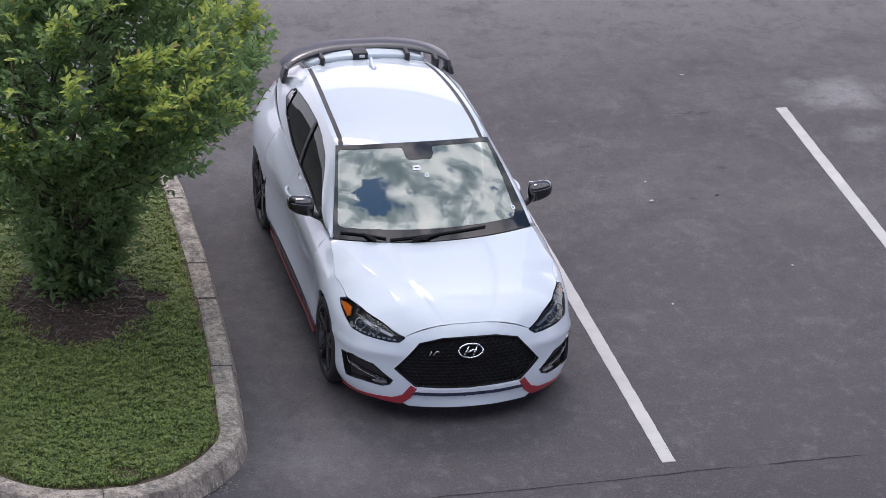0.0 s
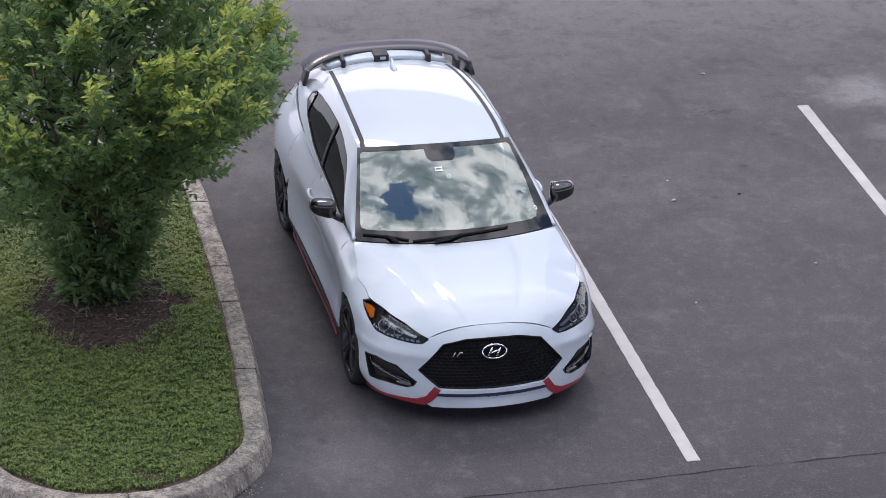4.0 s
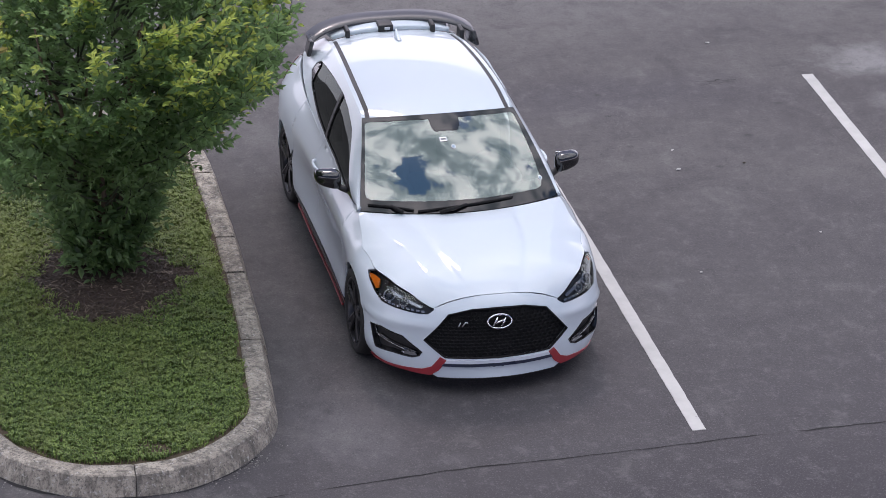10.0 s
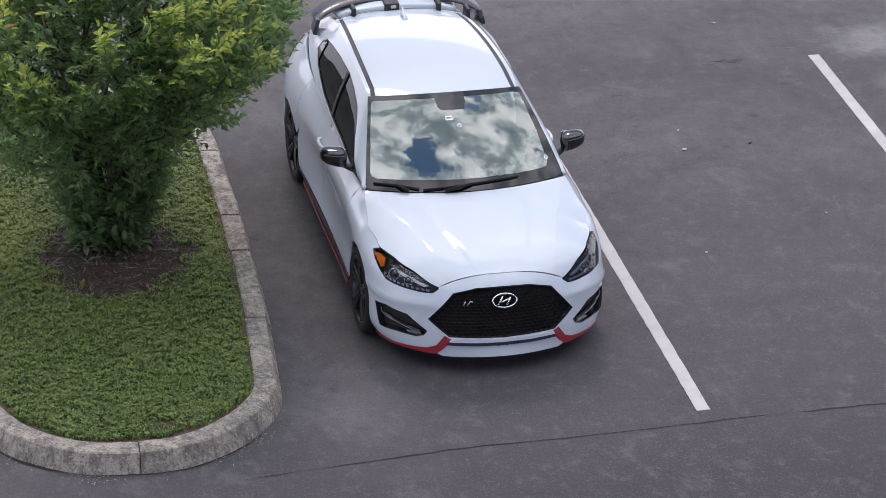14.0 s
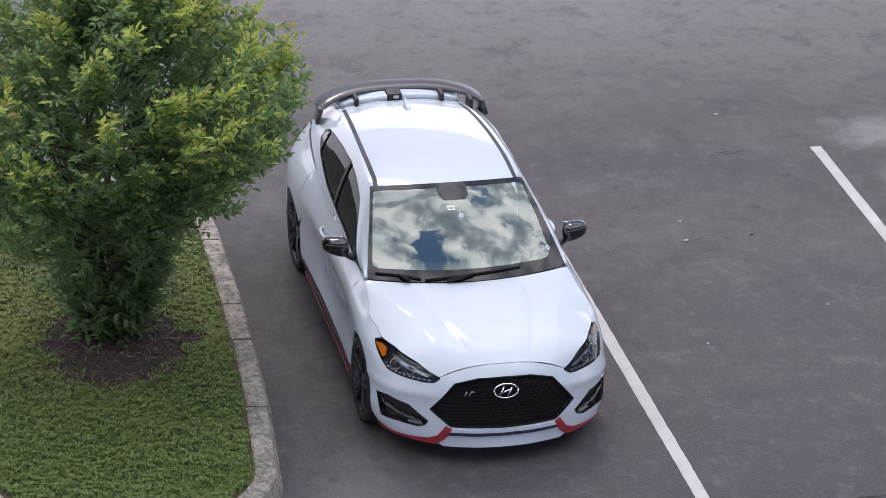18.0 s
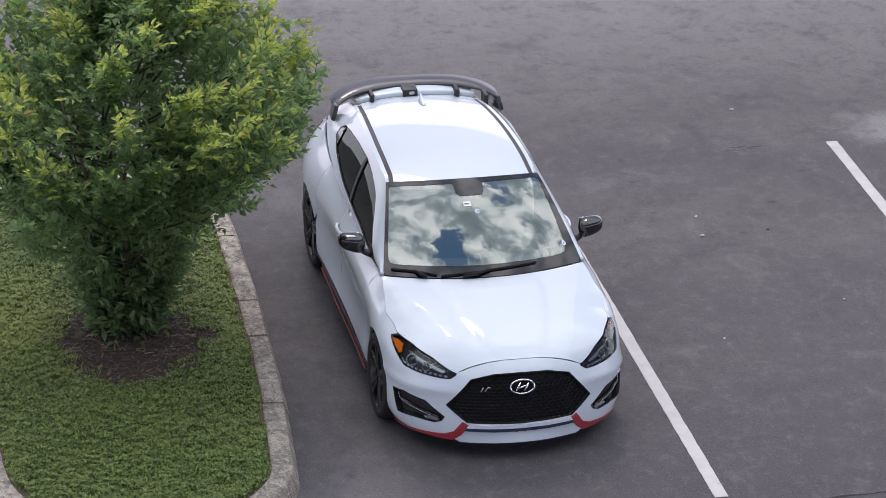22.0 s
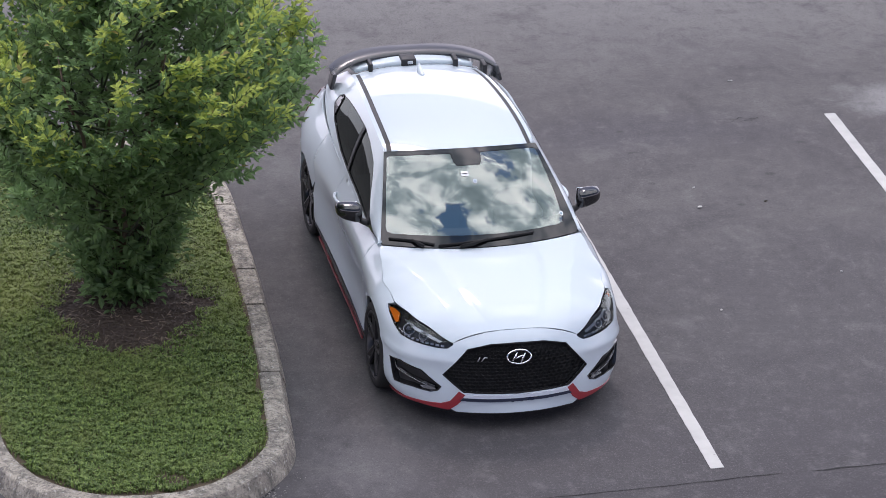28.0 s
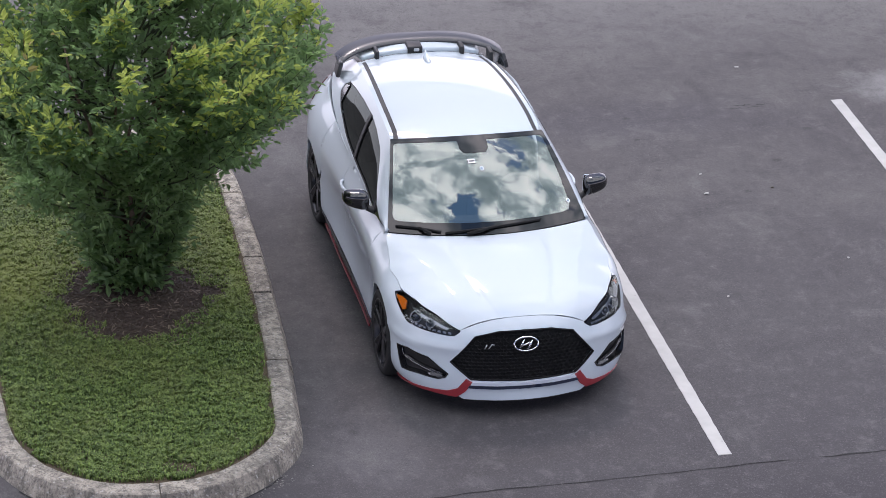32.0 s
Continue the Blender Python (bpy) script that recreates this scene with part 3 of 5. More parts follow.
def build_bed():
    rim = [tuple(p) for p in inset(.19)]
    bm = sheet(rim[::2], lambda x, y: (x, y, ground_height(x, y)), (.12, .12), thick=0, centre=(-2.6, 0, -9))
    tagged(part("turf", bm, SOIL, None), "dark soil of the planted island", "soil", kind="structure")
    # broad-leaved lawn: tufts of short bent blades
    pts = scatter([tuple(p) for p in inset(.215)], 95000)
    fade = np.array([min(1.0, max(0.0, (math.hypot(x + 2.53, (y + .13) * .86) - .50 - .24 * noise.noise((x * 5, y * 5, 3))) / .16)) for x, y in pts])
    # a worn brown spot and thin turf along the kerb
    edge_gap = np.array([np.hypot(*(ISLAND - p).T).min() for p in pts])
    ragged = np.array([noise.noise((x * 6, y * 6, 8)) for x, y in pts])
    fade *= np.clip((edge_gap - .215 - .05 * ragged) / .06, .0, 1)
    fade *= np.clip((np.hypot((pts[:, 0] + 2.56) / 1.3, pts[:, 1] + 2.68) + .06 * ragged - .04) / .10, .12, 1)
    pts = pts[np.random.rand(len(pts)) < fade]
    verts, faces = [], []
    for x, y in pts:
        tuft = max(0, .5 + 1.1 * noise.noise((x * 21, y * 21, 2)))
        z, a, h = ground_height(x, y), random.uniform(0, 6.283), random.uniform(.014, .026) + .034 * tuft
        w, lean, dx, dy = random.uniform(.0035, .0075), random.uniform(.008, .032), math.cos(a), math.sin(a)
        k = len(verts)
        verts += [(x - dy * w * .6, y + dx * w * .6, z - .004), (x + dy * w * .6, y - dx * w * .6, z - .004),
                  (x + dx * lean * .5 - dy * w, y + dy * lean * .5 + dx * w, z + h * .72), (x + dx * lean * .5 + dy * w, y + dy * lean * .5 - dx * w, z + h * .72),
                  (x + dx * lean * 1.5, y + dy * lean * 1.5, z + h * .88)]
        faces += [(k, k + 1, k + 3, k + 2), (k + 2, k + 3, k + 4)]
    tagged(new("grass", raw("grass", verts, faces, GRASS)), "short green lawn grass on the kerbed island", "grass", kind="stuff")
    bm = sheet(MULCH_RING, lambda x, y: (x, y, ground_height(x, y) + .006), (.08, .08), thick=0, centre=(-2.6, 0, -9))
    tagged(part("mulch_bed", bm, MULCH_BED, None), "dark brown mulch ring round the tree", "mulch", kind="structure")
    verts, faces = [], []
    for x, y in scatter([((x + 2.53) * 1.12 - 2.53, (y + .13) * 1.12 - .13) for x, y in MULCH_RING], 17000):
        z, a, l, w = ground_height(x, y) + random.uniform(.004, .022), random.uniform(0, 6.283), random.uniform(.008, .045), random.uniform(.002, .006)
        dx, dy, tip = math.cos(a) * l, math.sin(a) * l, random.uniform(-.008, .012)
        nx, ny = -math.sin(a) * w, math.cos(a) * w
        k = len(verts)
        verts += [(x - dx - nx, y - dy - ny, z), (x - dx + nx, y - dy + ny, z), (x + dx + nx, y + dy + ny, z + tip), (x + dx - nx, y + dy - ny, z + tip), (x, y, z + .006)]
        faces += [(k, k + 3, k + 4), (k + 3, k + 2, k + 4), (k + 2, k + 1, k + 4), (k + 1, k, k + 4)]
    tagged(new("mulch", raw("mulch", verts, faces, MULCH)), "loose bark chips and dry twigs in the mulch ring", "mulch", kind="stuff")


# ---- tree ----
CROWN_SHAPE = [(.15, .20), (.35, .33), (.6, .44), (.9, .50), (1.25, .74), (1.65, 1.24), (2.1, 1.42), (2.5, 1.31), (2.8, .92), (3.08, .28)]
TREE_AT = (-2.56, .15)


def crown_radius(z, a):
    r = float(smooth_at(z + (.42 * max(0, -math.cos(a)) if z > 1.9 else 0), CROWN_SHAPE))
    r *= 1 - .28 * max(0, -math.cos(a)) * max(0, min(1, (1.6 - z) / .4, (z - .5) / .3))
    return r * (1 + .34 * noise.noise((math.cos(a) * 1.9, math.sin(a) * 1.9, z * 1.7)) + .16 * noise.noise((math.cos(a) * 5, math.sin(a) * 5, z * 4)))


def leaf_shape(l, w, fold):
    """Half outlines of a pointed oval leaf, folded along its rib."""
    return [(0, 0, 0), (.28 * l, .42 * w, fold), (.62 * l, .46 * w, fold * .9), (l, 0, -.12 * l), (.62 * l, -.46 * w, fold * .9), (.28 * l, -.42 * w, fold), (.45 * l, 0, -.02 * l)]


LEAF_FACES = [(0, 6, 1), (1, 6, 2), (2, 6, 3), (3, 6, 4), (4, 6, 5), (5, 6, 0)]


BOUGHS = []
BRANCHES = 165


def build_tree():
    tree = thing("tree", "young multi-stemmed tree with dense small green leaves in a mulch ring", "tree", (*TREE_AT, ground_height(*TREE_AT)))
    rng = random.Random(5)
    stems = []
    for k in range(8):
        a = 2 * math.pi * k / 8 + rng.uniform(-.3, .3)
        reach, top = rng.uniform(.35, .8), rng.uniform(1.3, 2.2)
        path = [Vector((math.cos(a) * (.05 + reach * t ** 1.4), math.sin(a) * (.05 + reach * t ** 1.4), top * t)) + Vector((rng.uniform(-.03, .03), rng.uniform(-.03, .03), 0)) for t in np.linspace(0, 1, 7)]
        path[0].z = -.05
        stems.append(path)
        part("stem", tube(bmesh.new(), path, [.028 * (1 - .75 * t) for t in np.linspace(0, 1, 7)], 7), BARK, tree)
    wood = [bmesh.new() for _ in range(6)]
    leaves = [[] for _ in range(6)]

    def leafy(sector, base, tip, n, size, fresh, depth):
        """A twig with pairs of leaves that lean to its tip; fresh: how much of it is new growth."""
        out = (tip - base).normalized()
        tube(wood[sector], [base, tip], [.0028, .001], 3, False)
        side = out.cross(Vector((rng.uniform(-.5, .5), rng.uniform(-.7, .3), 1))).normalized()
        over = side.cross(out)
        for i in range(n):
            t = .05 + .95 * i / (n - 1)
            p = base.lerp(tip, t) + Vector((0, 0, -.02 * t * t))
            hand = 1 if i % 2 else -1
            way = (side * hand * (1.0 - .45 * t) + out * (.45 + .7 * t * t) + over * rng.uniform(-.55, .55)).normalized()
            across = (over + Vector((rng.uniform(-.6, .6), rng.uniform(-.6, .6), rng.uniform(-.2, .6)))).cross(way).normalized()
            l = rng.uniform(.048, .078) * (1.08 - .38 * t) * size
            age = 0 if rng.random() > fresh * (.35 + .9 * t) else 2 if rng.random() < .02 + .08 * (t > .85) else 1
            leaves[sector].append((p, way, across, way.cross(across), l, l * rng.uniform(.44, .56), rng.uniform(.06, .22) * l, age, depth))

    # branches that climb outwards, each with sprays of twigs along its outer part
    for k in range(BRANCHES):
        z = .60 + 2.42 * rng.random() ** .62
        a = rng.uniform(0, 2 * math.pi)
        depth = rng.uniform(.55, 1.0) if rng.random() < .45 else rng.uniform(.88, 1.0)
        if k > BRANCHES * .86:
            depth, z = rng.uniform(1.02, 1.16), rng.uniform(1.3, 2.95)
        r = crown_radius(z, a) * depth
        end = Vector((math.cos(a) * r, math.sin(a) * r, z - .15))
        foot = .10 + .12 * r
        b = a + rng.uniform(-.7, .7)
        start = Vector((math.cos(b) * foot, math.sin(b) * foot, max(.05, z - .25 - .42 * r - rng.uniform(0, .35))))
        bend = start.lerp(end, .55) + Vector((math.cos(a) * .12 * r, math.sin(a) * .12 * r, -.10 * rng.random()))
        path = [start * (1 - t) ** 2 + bend * 2 * t * (1 - t) + end * t * t for t in np.linspace(0, 1, 9)]
        sector = int(a / (2 * math.pi) * 6) % 6
        tube(wood[sector], path, [.009 * (1 - .9 * t) + .0012 for t in np.linspace(0, 1, 9)], 4, False)
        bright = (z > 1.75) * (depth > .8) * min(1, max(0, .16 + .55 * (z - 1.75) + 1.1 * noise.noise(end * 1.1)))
        span = sum((q - p).length for p, q in zip(path, path[1:]))
        count = int(span * 10) + 3
        for i in range(count):
            t = .34 + .66 * i / (count - 1)
            j = min(7, int(t * 8))
            p = path[j].lerp(path[j + 1], t * 8 - j)
            out = (path[j + 1] - path[j]).normalized()
            turn = 2.4 * i + k
            side = out.orthogonal().normalized()
            away = side * math.cos(turn) + out.cross(side) * math.sin(turn)
            way = (out * rng.uniform(.7, 1.3) + away * rng.uniform(.6, 1.1) + Vector((0, 0, .25))).normalized()
            leafy(sector, p, p + way * rng.uniform(.13, .27) * (1.15 - .35 * t), rng.randint(7, 10), 1.28, bright * max(0, 2 * t - .9), depth)
        tip = end + (path[-1] - path[-2]).normalized() * rng.uniform(.10, .24)
        leafy(sector, path[-2], tip, rng.randint(10, 14), 1.22, bright * 1.4, depth)
    # side twigs that fill the crown behind the sprays
    for k in range(800):
        z, a = .85 + 2.1 * rng.random() ** .72, rng.uniform(0, 2 * math.pi)
        depth = 1 - .75 * rng.random() ** 1.6
        r = crown_radius(z, a) * depth
        end = Vector((math.cos(a) * r, math.sin(a) * r, z - .15))
        way = Vector((math.cos(a) + rng.uniform(-.6, .6), math.sin(a) + rng.uniform(-.6, .6), rng.uniform(.1, 1.0))).normalized()
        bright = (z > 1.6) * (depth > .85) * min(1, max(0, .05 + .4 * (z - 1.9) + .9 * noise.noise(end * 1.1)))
        leafy(int(a / (2 * math.pi) * 6) % 6, end - way * rng.uniform(.16, .30), end, rng.randint(8, 12), 1.28, bright, depth)
    # a skirt of suckers round the stems, with larger leaves
    for k in range(105):
        a, z = rng.uniform(0, 2 * math.pi), rng.uniform(.16, 1.05)
        r = crown_radius(z, a) * rng.uniform(.35, 1.08)
        end = Vector((math.cos(a) * r, math.sin(a) * r, z - .12))
        start = Vector((math.cos(a) * .12, math.sin(a) * .12, max(.0, z - .5)))
        sector = int(a / (2 * math.pi) * 6) % 6
        tube(wood[sector], [start, end], [.005, .002], 3, False)
        for i in range(4):
            p = start.lerp(end, .50 + .16 * i)
            way = Vector((math.cos(a + rng.uniform(-1.1, 1.1)), math.sin(a + rng.uniform(-1.1, 1.1)), rng.uniform(-.3, .9))).normalized()
            leafy(sector, p, p + way * rng.uniform(.10, .20), rng.randint(5, 8), 1.45, 0, .9)
    single = {}
    for k in range(6):
        bough = part("bough", wood[k], TWIG, tree)
        BOUGHS.append(bough)
        # the outermost leaves towards the lot are leaves of their own
        outer = sorted(range(len(leaves[k])), key=lambda i: leaves[k][i][0].y - .4 * leaves[k][i][0].z)[:50 if k in (2, 3, 4, 5) else 20]
        chosen = set(outer)
        verts, faces, slots = [], [], []
        for i, (p, way, across, up, l, w, fold, age, depth) in enumerate(leaves[k]):
            if i in chosen:
                key = (age, i % 3)
                if key not in single:
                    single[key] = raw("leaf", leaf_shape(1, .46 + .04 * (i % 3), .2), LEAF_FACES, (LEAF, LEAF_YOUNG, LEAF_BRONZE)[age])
                ob = new("leaf", single[key])
                ob.parent = bough
                ob.matrix_basis = Matrix.Translation(p) @ Matrix((way, across, up)).transposed().to_4x4() @ Matrix.Scale(l, 4)
                continue
            m = len(verts)
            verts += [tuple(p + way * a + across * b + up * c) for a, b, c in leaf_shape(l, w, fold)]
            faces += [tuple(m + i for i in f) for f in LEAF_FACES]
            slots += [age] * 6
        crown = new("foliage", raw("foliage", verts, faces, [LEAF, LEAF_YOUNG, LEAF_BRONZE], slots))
        crown.parent = bough
        tagged(crown, "dense foliage with yellow-green new growth", kind="stuff")


def crack(name, points, width, label):
    """A thin ragged dark line in the asphalt."""
    pts = spline(points, 24)
    bm, rows = bmesh.new(), []
    for i, (x, y) in enumerate(pts):
        a, b = pts[max(i - 1, 0)], pts[min(i + 1, len(pts) - 1)]
        n = Vector((-(b - a)[1], (b - a)[0])).normalized()
        w = width * max(.08, .45 + 1.5 * noise.noise((x * 3, y * 3, 5)))
        j = .012 * noise.noise((x * 7, y * 7, 1))
        rows.append([bm.verts.new((x + n.x * (j + d * w), y + n.y * (j + d * w), .003)) for d in (-1, 1)])
    for p, q in zip(rows, rows[1:]):
        bm.faces.new((p[0], q[0], q[1], p[1]))
    bmesh.ops.recalc_face_normals(bm, faces=bm.faces)
    if bm.faces[:][0].normal.z < 0:
        bmesh.ops.reverse_faces(bm, faces=bm.faces)
    tagged(part(name, bm, CRACK, None, smooth=False), label, "crack", kind="structure")


def litter(x, y, size, turn, material, label):
    """A crumpled scrap on the asphalt."""
    bm = bmesh.new()
    bmesh.ops.create_icosphere(bm, subdivisions=2, radius=1)
    for v in bm.verts:
        d = 1 + .35 * noise.noise(v.co * 2.1 + Vector((x, y, 0)))
        v.co = Vector((v.co.x * size[0], v.co.y * size[1], v.co.z * size[2])) * d
    lowest = min(v.co.z for v in bm.verts)
    for v in bm.verts:
        v.co.z -= lowest
    ob = part("litter", bm, material, None, smooth=False)
    ob.matrix_basis = pose(x, y, .001, 0, 0, turn)
    tagged(ob, label, "litter", "scraps on the asphalt")


build_ground()
LEAN = -.003
painted_line(1.292, -2.90, 3.10, LEAN)
painted_line(4.09, -2.90, 3.10, LEAN)
build_kerb()
build_bed()
build_tree()
crack("asphalt_seam", [(-2.1, -3.29), (-1.625, -3.234), (-1.344, -3.206), (-1.0, -3.174), (-.466, -3.122), (-.025, -3.118), (.527, -3.103), (1.092, -3.074), (1.623, -3.053), (2.528, -3.031), (4.5, -2.98)], .007, "thin dark seam crack across the asphalt")
crack("kerb_joint_line", [tuple(p) for p in inset(-.008)[(np.arange(100) + 170) % len(ISLAND)][::6]], .013, "dark broken edge where kerb meets asphalt")
for points in ([(3.10, 3.06), (3.16, 3.045), (3.20, 3.075)], [(3.17, 3.12), (3.24, 3.10), (3.27, 3.13), (3.31, 3.11)], [(3.26, 3.05), (3.33, 3.065), (3.37, 3.04)],
               [(3.36, 3.10), (3.42, 3.085), (3.45, 3.11)], [(3.95, 2.55), (4.0, 2.535), (4.03, 2.56)], [(2.10, 2.50), (2.16, 2.52), (2.22, 2.50)]):
    crack("asphalt_crack", points, .004, "short dark broken crack in the asphalt")
crack("asphalt_seam", [(1.504, 3.026), (1.868, 3.047), (2.343, 3.115), (2.754, 3.119), (3.193, 3.106), (3.428, 3.097), (3.847, 3.189)], .0013, "faint thin seam across the asphalt")
def grit():
    """Loose pale grit and broken asphalt along the front of the kerb."""
    verts, faces = [], []
    ring = inset(-.02)
    rng = random.Random(11)
    for x, y in ring[(np.arange(110) + 170) % len(ring)]:
        for _ in range(int(9 * max(0, .25 + 1.2 * noise.noise((x * 4, y * 4, 2))))):
            away = rng.random() ** 2 * .07
            px, py = x + rng.uniform(-.05, .05) + (x + 2.6) * away * .5, y + rng.uniform(-.05, .05) - away
            r, k = rng.uniform(.003, .010), len(verts)
            spin = rng.uniform(0, 6.283)
            verts += [(px + r * math.cos(spin + 1.57 * j) * rng.uniform(.6, 1.2), py + r * math.sin(spin + 1.57 * j) * rng.uniform(.6, 1.2), .001) for j in range(4)] + [(px, py, r * .8)]
            faces += [(k + j, k + (j + 1) % 4, k + 4) for j in range(4)]
    tagged(new("grit", raw("grit", verts, faces, GRIT)), "loose pale grit along the kerb foot", "grit", kind="stuff")


GRIT = ground_cover("grit_stones", (.09, .085, .082), (.34, .32, .30), (.16, .15, .145))
grit()
PAPER = plain("paper_scrap", (.40, .385, .37), .8)
litter(2.40, 1.366, (.024, .014, .007), 20, PAPER, "small crumpled white paper scrap on asphalt")
litter(2.03, -.496, (.014, .010, .006), 60, PAPER, "tiny white scrap on asphalt")
litter(3.434, 3.935, (.022, .012, .007), -10, PAPER, "small pale scrap of paper on asphalt")
litter(2.46, 1.75, (.016, .008, .005), 40, PAPER, "tiny white scrap on asphalt")
litter(3.18, .02, (.012, .010, .006), 0, PAPER, "tiny white scrap on asphalt")
litter(2.98, 1.40, (.016, .009, .006), 15, plain("dry_leaf", (.05, .04, .03), .8), "small dark dry leaf on asphalt")

# ---- car ----
def mirrored(fmap, side):
    return lambda a, b: (side * fmap(a, b)[0], *fmap(a, b)[1:])


def skin(offset=0.0, side=1):
    """The body's skin moved outwards by offset."""
    def f(u, z):
        p = Vector(wrap(u, z))
        if offset:
            a, b = Vector(wrap(u + .004, z)) - Vector(wrap(u - .004, z)), Vector(wrap(u, z + .004)) - Vector(wrap(u, z - .004))
            n = a.cross(b).normalized()
            if n.xy.dot(p.xy - Vector((0, .15 * p.y + (-.9 if p.y < 0 else .9)))) < 0:
                n = -n
            p = p + n * offset
        return (side * p.x, p.y, p.z)
    return f


def round_hole(y, z, r, low, n=22):
    """A wheel arch in the skin's own measure, open at the bottom."""
    return [(uy(y + r * math.cos(a)), z + r * math.sin(a)) for a in np.linspace(math.pi, 0, n)]


EDGE = [(0, .757), (.12, .754), (.245, .741), (.37, .713), (.49, .672), (.56, .690), (.70, .737), (.94, .776), (1.10, .783), (1.20, .786), (1.295, .797), (1.40, .818), (1.513, .842), (1.66, .868), (1.76, .893), (uy(-.83), .924)]
LAMP = [(1.235, .760), (1.15, .778), (.94, .773), (.70, .731), (.56, .684), (.487, .660), (.53, .632), (.60, .629), (.82, .641), (.95, .650), (1.05, .683), (1.13, .716)]
GRILLE = [(0, .688), (.2, .681), (.377, .642), (.552, .440), (.392, .312), (0, .297), (-.392, .312), (-.552, .440), (-.377, .642), (-.2, .681)]
VENT = [(1.035, .445), (.90, .470), (.71, .450), (.553, .347), (.575, .312), (.63, .292), (.787, .298), (.955, .282)]
BLADE = [(1.12, .153), (.95, .175), (.744, .197), (.556, .212), (.486, .240), (.425, .322), (.372, .292), (.432, .214), (.490, .168), (.70, .176), (.95, .158), (1.10, .140)]
ARCH_F, ARCH_R, ARCH_Z, ARCH_RAD = -1.235, 1.39, .335, .340


def edge(u):
    return float(smooth_at(u, EDGE))


def bonnet_at(s, t):
    """The bonnet: s from -1 to 1 across, t from 0 at the nose to 1 at the cowl."""
    u = .49 + (uy(-.83) - .49) * t
    e = Vector(wrap(u, edge(u)))
    y = -2.0 + 1.0 * t
    z = float(smooth_at(y, [(-2.0, .757), (-1.93, .795), (-1.8, .835), (-1.5, .885), (-1.2, .915), (-1.0, .928)]))
    a = abs(s)
    p, q = a ** 3.0, a ** 2.0
    z = z * (1 - p) + e.z * p
    end = min(1, 5 * t) * min(1, 6 * (1 - t))
    z += end * .011 / (1 + math.exp(min(60, (a - .36 - .10 * t) / .014)))
    ridge = .67 + .90 * (t - .42) ** 2
    z += end * .021 * max(0, 1 - (ridge - a) / .30 if a < ridge else 1 - (a - ridge) / (1 - ridge))
    return (s * e.x, y * (1 - q) + e.y * q, z)


def hidden_core():
    """Dark structure behind the panels: floor, bulkheads, wheel wells."""
    bm = bmesh.new()
    for y0, y1, x, z0, z1 in ((-1.93, -1.62, .60, .13, .60), (-1.60, -.90, .60, .13, .74), (-.88, 1.02, .80, .13, .45), (1.04, 1.74, .60, .15, .78), (1.76, 1.98, .62, .20, .75)):
        box(bm, (2 * x, y1 - y0, z1 - z0), (0, (y0 + y1) / 2, (z0 + z1) / 2), bevel=.02, segments=1)
    part("underbody", bm, DARK, car, "dark floor and wheel wells", False)


